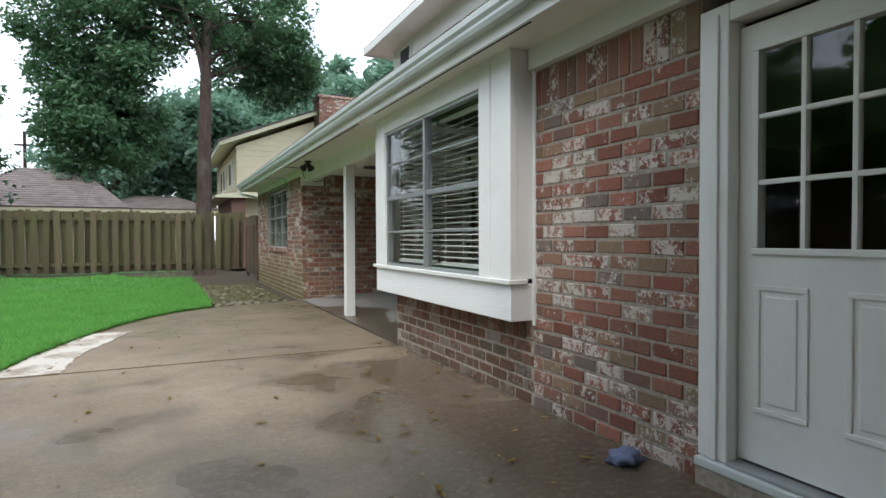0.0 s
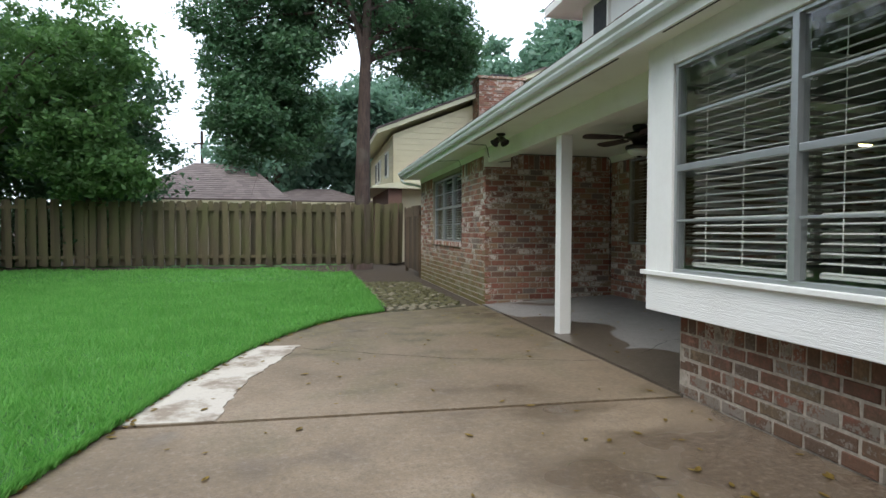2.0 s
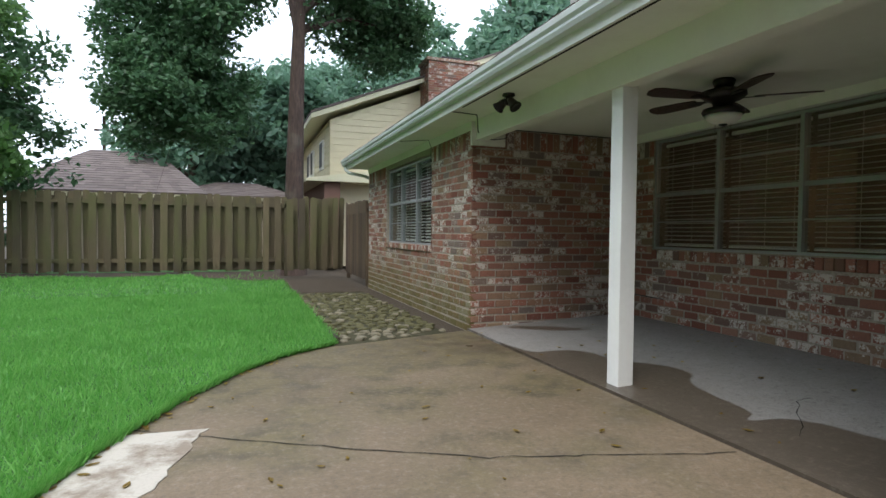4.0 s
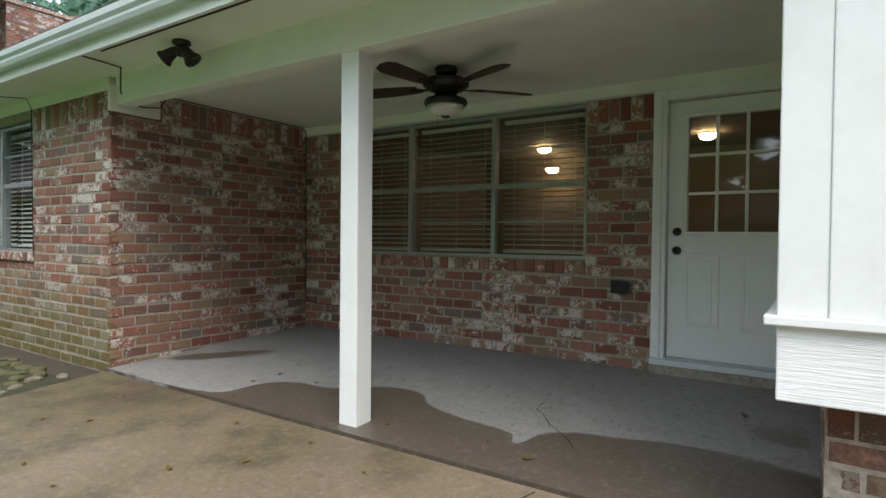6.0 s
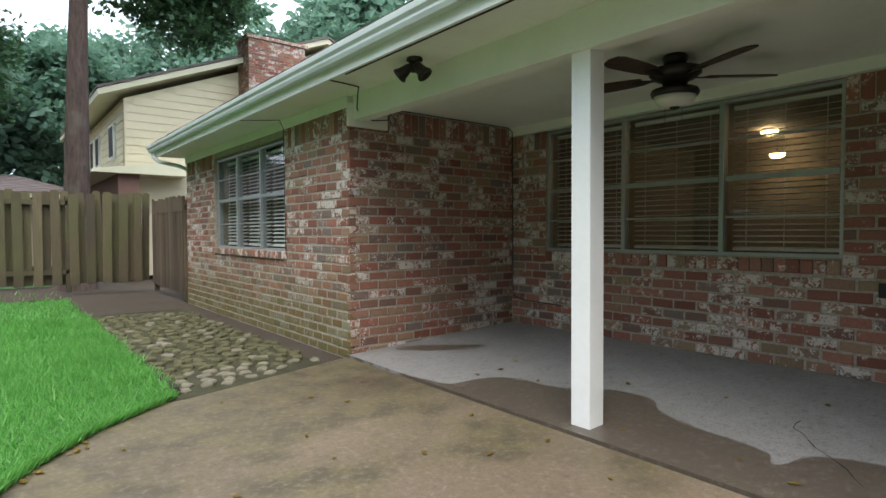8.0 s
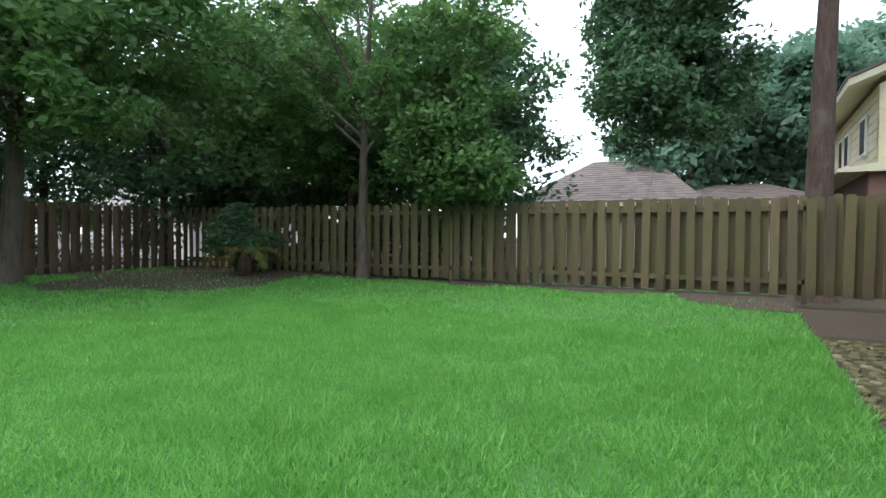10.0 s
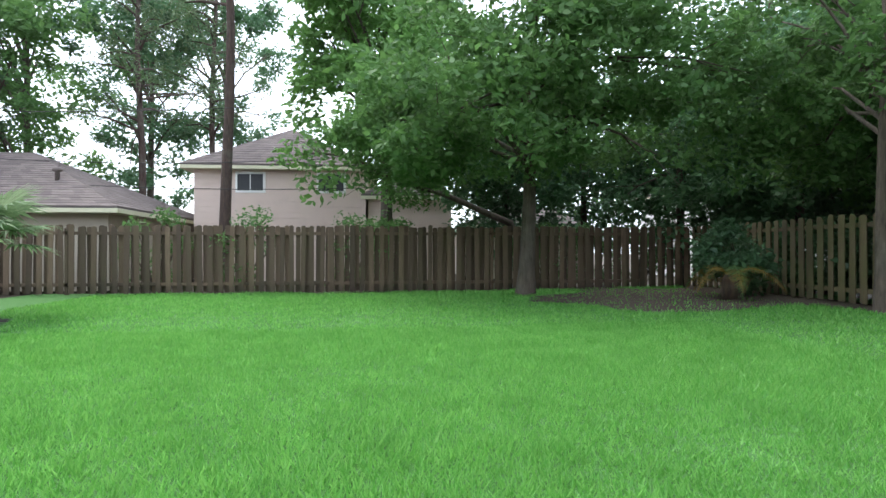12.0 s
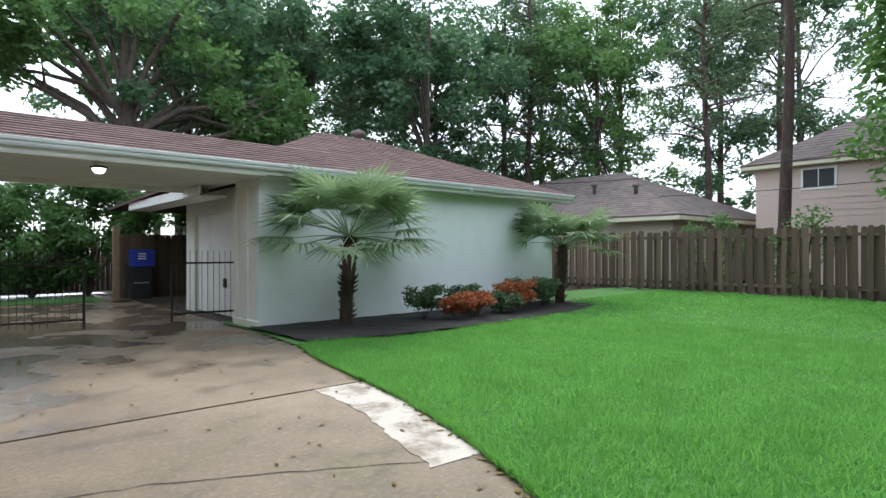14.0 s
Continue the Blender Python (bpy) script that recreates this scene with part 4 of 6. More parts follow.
def fence(name, label, m, length, h, material, pitch=0.285, width=0.17, zf=lambda x: 0.0, wild=0.014):
    f = thing(name, label, "fence", m, group="yard fences")
    kinds = [picket_mesh(h - 0.05 + d, width + e, material) for d, e in ((0, 0), (0.012, 0.01), (-0.015, -0.008), (-0.03, 0.004), (0.02, -0.015))]
    n = int(length / pitch)
    for i in range(n):
        for side in (0, 1):
            ob = new("picket", random.choice(kinds))
            ob.parent = f
            x = (i + 0.25 + side * 0.5) * pitch + random.uniform(-wild, wild)
            ob.matrix_local = pose(x, -0.066 if side == 0 else 0.048, zf(x) + 0.05 + random.uniform(-0.02, 0.02), random.uniform(-0.6, 0.6), random.uniform(-60, 60) * wild, random.uniform(-1.5, 1.5))
    for i in range(int(length / 2.4) + 1):
        x = min(i * 2.4, length - 0.05)
        part("post", bx(x - 0.045, x + 0.045, -0.046, 0.046, zf(x) - 0.1, zf(x) + h - 0.08, bev=0.006), material, f)
    for zz in (0.30, h - 0.22):
        for i in range(int(length / 2.4)):
            x = i * 2.4
            a, b = x, min(x + 2.4, length)
            bm = bmesh.new()
            box(bm, a, b, -0.046, 0.046, zf((a + b) / 2) + zz - 0.045, zf((a + b) / 2) + zz + 0.045)
            part("rail", bm, material, f)
    return f
ZF = 0.12
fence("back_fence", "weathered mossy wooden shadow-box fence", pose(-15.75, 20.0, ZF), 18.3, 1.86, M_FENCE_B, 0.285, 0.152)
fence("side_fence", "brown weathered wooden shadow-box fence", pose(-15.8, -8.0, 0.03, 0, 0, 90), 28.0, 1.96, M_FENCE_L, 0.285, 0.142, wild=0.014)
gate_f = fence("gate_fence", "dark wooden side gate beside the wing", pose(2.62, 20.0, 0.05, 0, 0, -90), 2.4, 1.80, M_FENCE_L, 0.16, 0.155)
part("top_board", bx(0, 2.4, -0.075, -0.05, 1.52, 1.78), M_FENCE_L, gate_f)

# ---- stepping stones beside the wing ----
path = thing("stone_path", "mossy path of small flat stones beside the wing", "path", kind="structure")
part("bed", bx(0.86, 2.28, 11.0, 16.6, -0.14, -0.062), M_MOSSBED, path)
part("trench", bx(2.28, 2.62, 11.75, 19.9, -0.14, -0.085), M_SOIL, path, "dark damp earth trench")
part("far_earth", bx(0.8, 2.28, 16.6, 19.9, -0.14, -0.055), M_SOIL, path, "dark damp earth")
stone_kinds = []
for k in range(7):
    bm = bmesh.new()
    n = random.randint(6, 8)
    ang = [2 * math.pi * i / n + random.uniform(-.25, .25) for i in range(n)]
    r = [random.uniform(0.6, 1.0) for _ in range(n)]
    prism(bm, [(0.085 * rr * math.cos(a), 0.060 * rr * math.sin(a)) for a, rr in zip(ang, r)], 0.0, 0.045)
    bmesh.ops.bevel(bm, geom=[e for e in bm.edges if all(v.co.z > 0.02 for v in e.verts)], offset=0.012, segments=1, affect='EDGES')
    me = bpy.data.meshes.new("stone")
    bm.to_mesh(me)
    bm.free()
    me.materials.append(M_STONE if k < 3 else M_STONE_MOSS)
    stone_kinds.append(me)
cnt = 0
y = 11.5
while y < 16.6 and cnt < 300:
    x = 0.98 + random.uniform(0, 0.1)
    while x < 2.3:
        if y > 11.25 + 0.42 * (x - 0.86) and cnt < 300:
            ob = new("stone", random.choice(stone_kinds[:4] if y < 12.1 else stone_kinds[3:] if random.random() < 0.85 else stone_kinds[:3]))
            ob.parent = path
            ob.matrix_local = pose(x, y + random.uniform(-0.03, 0.03), -0.078 + random.uniform(-0.014, 0.008), random.uniform(-4, 4), random.uniform(-4, 4), random.uniform(0, 360))
            cnt += 1
        x += random.uniform(0.15, 0.19)
    y += 0.125
part("edging", tube(bmesh.new(), [(0.93, 11.4, -0.02), (0.9, 14, -0.01), (0.86, 18, 0.04)], 0.03, 6), M_SOIL, path)

# ---- trees ----
def leaves(name, centres, radii, per, size, material, parent, rng, droop=0.25, narrow=0.5):
    cs = np.repeat(np.asarray(centres), per, axis=0)
    rr = np.repeat(np.asarray(radii), per)
    n = len(cs)
    d = rng.normal(size=(n, 3))
    d /= np.linalg.norm(d, axis=1)[:, None]
    p = cs + d * (rr * rng.random(n) ** 0.45)[:, None] * np.array([1, 1, 0.72])
    u = rng.normal(size=(n, 3))
    u[:, 2] = u[:, 2] * 0.6 - droop
    u /= np.linalg.norm(u, axis=1)[:, None]
    w = np.cross(u, rng.normal(size=(n, 3)))
    w /= np.linalg.norm(w, axis=1)[:, None]
    s = size * (0.6 + 0.8 * rng.random(n))[:, None]
    bend = np.cross(u, w) * s * 0.12
    v = np.stack([p, p + u * s * 0.5 + w * s * narrow * 0.5 + bend, p + u * s, p + u * s * 0.5 - w * s * narrow * 0.5 + bend], 1).reshape(-1, 3)
    return from_arrays(name, v, np.arange(4 * n), 4, material, parent)

def tree(name, label, base, height, r0, crown, clumps, per, size, material, bark_m, seed, lean=(0, 0), limbs=9, clump_r=0.75, bare=0.35, hollow=0.25):
    """crown: (dx, dy, z, rx, ry, rz) ellipsoids relative to the base."""
    rng = np.random.default_rng(seed)
    t = thing(name, label, "tree", pose(*base))
    pts, rad = [], []
    for i in range(9):
        f = i / 8
        pts.append((lean[0] * f + 0.12 * math.sin(seed + 3 * f) * f, lean[1] * f + 0.12 * math.cos(seed * 2 + 2.5 * f) * f, -0.25 + (height + 0.25) * f))
        rad.append(r0 * ((1.35 if i == 0 else 1.0) - 0.78 * f))
    bm = tube(bmesh.new(), pts, rad, 12)
    cents = []
    for k in range(clumps):
        e = crown[k % len(crown)]
        d = rng.normal(size=3)
        d /= np.linalg.norm(d)
        q = d * (hollow + (1 - hollow) * rng.random() ** 0.6)
        cents.append((e[0] + q[0] * e[3], e[1] + q[1] * e[4], e[2] + q[2] * e[5]))
    pick = rng.permutation(len(cents))[:limbs]
    for k in pick:
        c = Vector(cents[k])
        f = min(0.97, max(bare + rng.uniform(0.0, 0.3), (c.z * 0.62) / height))
        i = f * 8
        a = Vector(pts[int(i)]).lerp(Vector(pts[min(8, int(i) + 1)]), i - int(i))
        r = max(0.03, r0 * (1 - 0.78 * f) * 0.5)
        q1 = a.lerp(c, 0.35) + Vector((0, 0, 0.12 * (c - a).length))
        q2 = a.lerp(c, 0.7) + Vector((rng.uniform(-.3, .3), rng.uniform(-.3, .3), 0.08 * (c - a).length))
        tube(bm, [a, q1, q2, c], [r, r * 0.7, r * 0.45, r * 0.15], 7)
        for _ in range(2):
            c2 = c + Vector(rng.normal(size=3)) * 0.7
            tube(bm, [q2, q2.lerp(c2, 0.5) + Vector((0, 0, 0.15)), c2], [r * 0.35, r * 0.2, r * 0.06], 5)
    part("trunk", bm, bark_m, t)
    leaves("crown", cents, [clump_r * rng.uniform(0.6, 1.25) for _ in cents], per, size, material, t, rng)
    return t

def pine(name, label, base, height, r0, seed, start=0.5, per=260, size=0.32, spread=2.6):
    rng = np.random.default_rng(seed)
    t = thing(name, label, "tree", pose(*base))
    pts = [(0.1 * math.sin(seed + i), 0.1 * math.cos(seed * 1.7 + i), -0.3 + (height + 0.3) * i / 8) for i in range(9)]
    bm = tube(bmesh.new(), pts, [r0 * (1.2 if i == 0 else 1.0 - 0.085 * i) for i in range(9)], 12)
    cents = []
    for k in range(34):
        z = height * (start + (1 - start) * (k + rng.random()) / 34)
        a = rng.uniform(0, 2 * math.pi)
        l = spread * (1.15 - 0.8 * (z / height - start) / (1 - start)) * rng.uniform(0.5, 1.1)
        e = (l * math.cos(a), l * math.sin(a), z + rng.uniform(-0.2, 0.5))
        tube(bm, [(0, 0, z - 0.3), (e[0] * 0.5, e[1] * 0.5, z), e], [0.07, 0.05, 0.015], 5)
        cents += [e, (e[0] * 0.7, e[1] * 0.7, z + 0.1)]
    part("trunk", bm, M_BARK_PINE, t)
    leaves("crown", cents, [rng.uniform(0.5, 0.95) for _ in cents], per // 4, size, M_LEAF_PINE, t, rng, 0.0, 0.16)
    return t

GL = lambda x, y: float(lawn_z(np.array(x), np.array(y)))
# yard trees
tree("oak_tree", "spreading green oak by the side fence", (-13.74, 14.1, GL(-13.74, 14.1)), 7.5, 0.24,
     [(0, 0, 6.2, 4.6, 4.8, 3.0), (1.8, -1.5, 4.4, 3.0, 3.2, 1.6), (1.6, 2.2, 5.0, 3.0, 3.0, 2.0), (0, -3.2, 4.4, 2.2, 2.2, 1.5), (2.6, 0.4, 6.6, 2.6, 3.6, 2.4)], 330, 130, 0.18, M_LEAF_OAK, M_BARK, 3, (0.3, 0.2), 26, 0.62, 0.46)
tree("slim_tree", "slim tree with pale lichened trunk at the back fence", (-8.25, 19.25, GL(-8.2, 19.2)), 8.5, 0.13,
     [(0, 0, 6.6, 2.8, 2.4, 3.2), (1.7, 0.2, 4.0, 1.7, 1.0, 1.5), (-2.2, 0.6, 6.0, 2.4, 2.0, 2.6), (2.3, 0.4, 5.4, 1.7, 1.6, 2.4), (-3.4, 0.6, 4.4, 2.2, 1.4, 2.2), (2.6, 0.2, 2.6, 1.2, 0.7, 0.9)], 280, 110, 0.17, M_LEAF_OAK, M_BARK, 5, (0.1, 0), 20, 0.5, 0.3)
# neighbours' trees behind the fences
tree("magnolia_tree", "tall dark-leaved tree behind the back fence", (1.40, 22.0, 0), 13.0, 0.30,
     [(-3.0, 1.5, 6.8, 2.5, 2.0, 2.9), (0.6, 0.8, 9.6, 3.0, 2.4, 2.6), (2.9, 1.6, 8.0, 1.7, 2.0, 1.4), (-3.0, 0.6, 9.6, 3.0, 2.4, 3.0), (-3.2, 1.2, 5.0, 2.0, 1.6, 1.7)], 380, 200, 0.185, M_LEAF_DARK, M_BARK_PINE, 11, (0.25, 0), 18, 0.7, 0.5)
# far trees, their haze painted into the leaf colour
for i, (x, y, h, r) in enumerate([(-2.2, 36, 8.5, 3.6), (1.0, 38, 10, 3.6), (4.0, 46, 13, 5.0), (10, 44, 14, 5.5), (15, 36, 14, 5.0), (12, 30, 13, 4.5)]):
    tree("hazy_tree", "broad far tree beyond the neighbouring roofs, leaves tinted bluish for haze", (x, y, 0), h, 0.28, [(0, 0, h * 0.62, r, r, h * 0.34), (r * 0.4, 0, h * 0.8, r * 0.7, r * 0.7, h * 0.2)], 150, 90, 0.42, M_LEAF_HAZED, M_BARK, 30 + i, limbs=12, clump_r=1.1)
for i, (x, y, h, r, m) in enumerate([(-14.5, 22.5, 8, 2.8, M_LEAF_DARK), (-17.5, 20.5, 8.5, 3.0, M_LEAF_DARK), (-11.5, 23.0, 7.5, 2.6, M_LEAF_OAK), (-18.5, 24.5, 9, 3.4, M_LEAF_DARK), (-10.0, 26, 8.5, 3.0, M_LEAF_DARK), (-7.0, 23.6, 7.5, 2.4, M_LEAF_DARK), (-16.5, 23, 10, 3.4, M_LEAF_DARK), (-13, 25.5, 10, 3.4, M_LEAF_DARK), (-20, 18, 9, 3.0, M_LEAF_DARK), (-20.5, 15.0, 8, 2.4, M_LEAF_DARK)]):
    tree("corner_tree", "dark crowded tree behind the fence corner", (x, y, 0), h, 0.16, [(0, 0, h * 0.56, r, r, h * 0.48)], 110, 120, 0.22, m, M_BARK, 50 + i, limbs=12, clump_r=0.8)
for i, (x, y, h, r, m) in enumerate([(-19.5, 10.5, 9.5, 3.2, M_LEAF_BRIGHT), (-36, -4, 15, 5, M_LEAF_DARK), (-30, -14, 15, 5.5, M_LEAF_DARK), (-24, -22, 15, 5.5, M_LEAF_DARK), (-15, -24, 15, 5.5, M_LEAF_DARK), (-8, -22, 14, 5, M_LEAF_DARK), (-34, 14, 13, 4.5, M_LEAF_OAK), (-40, 22, 12, 5, M_LEAF_OAK), (-20, -14, 12, 4.5, M_LEAF_DARK), (-12, -15, 12.5, 4.2, M_LEAF_DARK), (-28, -8, 13, 4.2, M_LEAF_OAK), (-6, -14, 12, 4.0, M_LEAF_DARK), (-38, 0, 17, 5, M_LEAF_DARK), (-17, -11, 12, 4.4, M_LEAF_DARK), (-25, -13, 14, 5, M_LEAF_DARK), (-19, -30, 18, 6, M_LEAF_DARK), (-34, -10, 17, 5.5, M_LEAF_OAK), (-9, -30, 18, 6, M_LEAF_OAK)]):
    tree("wood_tree", "tall broadleaf tree in the woods beyond the garage", (x, y, 0), h * 1.2, 0.26, [(0, 0, h * 0.66, r * 1.25, r * 1.25, h * 0.46), (r * 0.3, -r * 0.2, h * 1.0, r * 0.9, r * 0.9, h * 0.26)], 94, 125, 0.31, m, M_BARK, 70 + i, limbs=18, clump_r=0.95)
for i, (x, y, h, r) in enumerate([(-20.3, 4.75, 19, 0.23), (-27, -1, 17, 0.2), (-30, 1.5, 18, 0.2), (-24, -10, 18, 0.22), (-18, -20, 18, 0.22), (-9.5, -18, 17, 0.2)]):
    pine("pine_tree", "tall straight pine with a high thin crown", (x, y, 0), h, r, 90 + i, 0.55 if i == 0 else 0.42)

tree("live_oak", "huge dark oak with heavy limbs beyond the garage", (-3.4, -12.0, 0), 9.5, 0.62,
     [(0, 0, 9.5, 6.0, 5.0, 3.0), (-4.5, 0, 8.0, 3.5, 3.5, 2.6), (4.5, 0, 8.8, 2.2, 3.0, 1.4)], 100, 130, 0.28, M_LEAF_OAK, M_BARK, 140, (0.5, 0.3), 22, 0.8, 0.4)

t = thing("leaning_tree", "low leaning tree limb showing above the side fence", "tree", pose(-17.0, 14.9, 0))
part("trunk", tube(bmesh.new(), [(0, 0.1, -0.2), (0, -0.1, 1.4), (0, -0.45, 2.15), (0, -1.4, 2.55), (0, -2.55, 3.05), (0, -4.1, 3.45)], [0.16, 0.14, 0.12, 0.10, 0.085, 0.04], 8), M_BARK, t)
rng_l = np.random.default_rng(77)
leaves("crown", [(0.2 * math.sin(k * 2.1), -3.0 - 0.12 * k, 3.3 + 0.5 * math.sin(k * 1.7)) for k in range(14)], [0.5] * 14, 80, 0.15, M_LEAF_BRIGHT, t, rng_l)

# ---- palms ----
def fan_palm(name, base, h, r, n, size, seed, tilt0=-12):
    rng = np.random.default_rng(seed)
    t = thing(name, "fan palm with a shaggy brown trunk in black mulch", "palm", pose(*base), group="palms by the garage")
    bm = tube(bmesh.new(), [(0.02 * math.sin(i), 0.015 * i, -0.1 + (h + 0.1) * i / 6) for i in range(7)], [r * 1.15, r, r * 0.95, r, r * 1.05, r * 1.1, r * 0.8], 12)
    part("trunk", bm, M_BARK_PALM, t)
    bm = bmesh.new()
    for k in range(110):
        a, z = rng.uniform(0, 2 * math.pi), h * rng.uniform(0.08, 0.98)
        d = Vector((math.cos(a), math.sin(a), 0.55))
        p = Vector((math.cos(a) * r * 0.9, math.sin(a) * r * 0.9 + 0.015 * z / h * 6, z))
        tube(bm, [p, p + d * 0.05, p + d * 0.09 + Vector((0, 0, 0.015))], [0.018, 0.014, 0.004], 4)
    part("leaf_stubs", bm, M_BARK_PALM, t)
    for k in range(n):
        a = 2 * math.pi * (k + rng.uniform(-.35, .35)) / n * 3.0
        el = radians(rng.uniform(tilt0, 34) if k % 4 else rng.uniform(30, 52))
        stem = size * rng.uniform(0.46, 0.60)
        d = Vector((math.cos(a) * math.cos(el), math.sin(a) * math.cos(el), math.sin(el)))
        o = Vector((0, 0.09, h))
        tip = o + d * stem - Vector((0, 0, 0.05 * stem))
        side = d.cross(Vector((0, 0, 1))).normalized()
        upv = side.cross(d)
        bm = tube(bmesh.new(), [o, o.lerp(tip, 0.5) + Vector((0, 0, 0.03)), tip], [0.014, 0.010, 0.007], 5)
        L = size * rng.uniform(0.38, 0.5)
        for j in range(24):
            g = radians(-105 + 210 * j / 23)
            dv = (d * math.cos(g) + side * math.sin(g)).normalized()
            l = L * (0.72 + 0.28 * math.cos(g * 0.6)) * rng.uniform(0.9, 1.05)
            wv = dv.cross(upv).normalized() * 0.030
            p0, p1 = tip, tip + dv * l * 0.55 + upv * 0.03
            p2 = tip + dv * l - Vector((0, 0, 0.16 * l * rng.uniform(0.2, 1.6)))
            q = [bm.verts.new(v) for v in (p0, p1 - wv, p2, p1 + wv)]
            bm.faces.new(q)
        part("frond", bm, M_PALM, t)
    return t
fan_palm("palm", (-3.54, 2.66, 0.0), 1.62, 0.12, 40, 2.0, 1)
fan_palm("palm", (-9.91, 2.70, 0.0), 1.5, 0.12, 28, 1.75, 2)

def shrub(base, r, h, seed, green, name="nandina_shrub", label="low shrub with mixed green and orange leaves", cat="shrub"):
    rng = np.random.default_rng(seed)
    t = thing(name, label, cat, pose(*base), group="shrubs in the mulch bed")
    bm = bmesh.new()
    cents = []
    for k in range(14):
        a, l = rng.uniform(0, 6.28), r * rng.uniform(0.2, 1.0)
        e = (l * math.cos(a), l * math.sin(a), h * rng.uniform(0.45, 1.0))
        tube(bm, [(e[0] * 0.15, e[1] * 0.15, -0.03), (e[0] * 0.5, e[1] * 0.5, e[2] * 0.6), e], [0.008, 0.006, 0.003], 4)
        cents.append(e)
    part("stems", bm, M_BARK, t)
    leaves("foliage", cents, [0.15] * len(cents), 110, 0.085, M_NANDINA_G if green else M_NANDINA_R, t, rng, 0.1, 0.4)
for i, (x, y, r, h, gmode) in enumerate([(-5.0, 3.1, 0.42, 0.62, 1), (-5.5, 3.5, 0.36, 0.45, 0), (-6.0, 3.55, 0.34, 0.50, 0), (-6.4, 2.9, 0.45, 0.60, 1), (-6.9, 3.4, 0.36, 0.42, 1), (-7.5, 3.3, 0.45, 0.66, 0), (-8.2, 3.0, 0.45, 0.62, 1), (-8.9, 3.0, 0.42, 0.55, 1), (-9.4, 2.7, 0.40, 0.6, 1)]):
    shrub((x, y, 0.0), r, h, 200 + i, gmode, label="low green shrub in black mulch" if gmode else "low shrub with orange-red leaves in black mulch")

def frond_plant(name, label, base, n, size, seed, material):
    rng = np.random.default_rng(seed)
    t = thing(name, label, "plant", pose(*base))
    part("stump", lathe(bmesh.new(), [(0.16, -0.1), (0.18, 0.2), (0.16, 0.45), (0.10, 0.55), (0.0, 0.58)], 12), M_BARK_PALM, t)
    for k in range(n):
        a = rng.uniform(0, 6.28)
        l = size * rng.uniform(0.75, 1.1)
        k_up = rng.uniform(0.75, 1.2)
        pts = [Vector((math.cos(a) * l * s, math.sin(a) * l * s, 0.5 + l * (1.0 * s - 1.25 * s * s) * k_up)) for s in (0, .2, .4, .6, .8, 1)]
        bm = tube(bmesh.new(), pts, [0.012, 0.01, 0.008, 0.006, 0.005, 0.003], 4)
        side = Vector((-math.sin(a), math.cos(a), 0))
        for j in range(26):
            f = 0.15 + 0.85 * j / 25
            i0 = min(4, int(f * 5))
            p = pts[i0].lerp(pts[i0 + 1], f * 5 - i0)
            ll = l * 0.22 * math.sin(math.pi * min(1, f * 0.9 + 0.1)) + 0.04
            for sg in (-1, 1):
                tip = p + side * sg * ll + (pts[i0 + 1] - pts[i0]).normalized() * ll * 0.5 - Vector((0, 0, ll * 0.25))
                wv = (pts[i0 + 1] - pts[i0]).normalized() * 0.012
                bm.faces.new([bm.verts.new(v) for v in (p - wv, p + wv, tip)])
        part("frond", bm, material if k % 3 else M_LEAF_OAK, t)
frond_plant("sago_palm", "low sago palm with yellowing drooping fronds", (-11.15, 18.2, GL(-11.1, 18.2) + 0.02), 15, 1.25, 4, M_SAGO)

# vines and shrubs over the fence
def bush(name, label, base, r, h, seed, material, per=90, size=0.12):
    rng = np.random.default_rng(seed)
    t = thing(name, label, "shrub", pose(*base))
    bm = bmesh.new()
    cents = []
    for k in range(16):
        d = rng.normal(size=3)
        d /= np.linalg.norm(d)
        e = (d[0] * r * 0.8, d[1] * r * 0.8, h * 0.55 + d[2] * h * 0.42)
        tube(bm, [(0, 0, -0.1), (e[0] * 0.4, e[1] * 0.4, e[2] * 0.5), e], [0.03, 0.02, 0.006], 5)
        cents.append(e)
    part("stems", bm, M_BARK, t)
    leaves("foliage", cents, [r * 0.42] * 16, per, size, material, t, rng)
for i, (x, y, r, h) in enumerate([(-16.6, 6.3, 1.1, 2.55), (-16.7, 3.6, 0.9, 2.5), (-16.7, 9.4, 1.0, 2.35), (-16.8, 10.6, 0.9, 2.3), (-17.0, 15.6, 1.1, 2.0), (-17.0, 17.2, 1.1, 2.0), (-17.0, 18.8, 1.1, 2.0)]):
    bush("hedge_shrub", "green shrub showing above the side fence", (x, y, 0), r, h, 300 + i, M_LEAF_OAK)
for i, (x, y, r, h) in enumerate([(-14.5, 21.4, 1.2, 2.1), (-12.4, 21.4, 1.2, 2.0), (-10.3, 21.4, 1.2, 2.1), (-8.2, 21.5, 1.1, 1.9), (-6.4, 21.3, 1.1, 1.8)]):
    bush("understory_shrub", "dark green shrub behind the back fence", (x, y, 0), r, h, 340 + i, M_LEAF_DARK, 220, 0.18)
for i, (x, y, r, h) in enumerate([(1.6, -8.6, 1.6, 3.0), (0.0, -9.2, 1.5, 3.4), (-1.4, -8.8, 1.2, 3.6), (3.0, -8.0, 1.5, 2.6), (4.6, -8.4, 1.7, 3.2), (2.4, -9.8, 1.8, 3.4), (-3.3, -8.2, 1.4, 3.2)]):
    bush("crape_myrtle", "dense green shrub with a few red blossoms", (x, y, 0), r, h, 320 + i, M_LEAF_OAK, 420, 0.17)

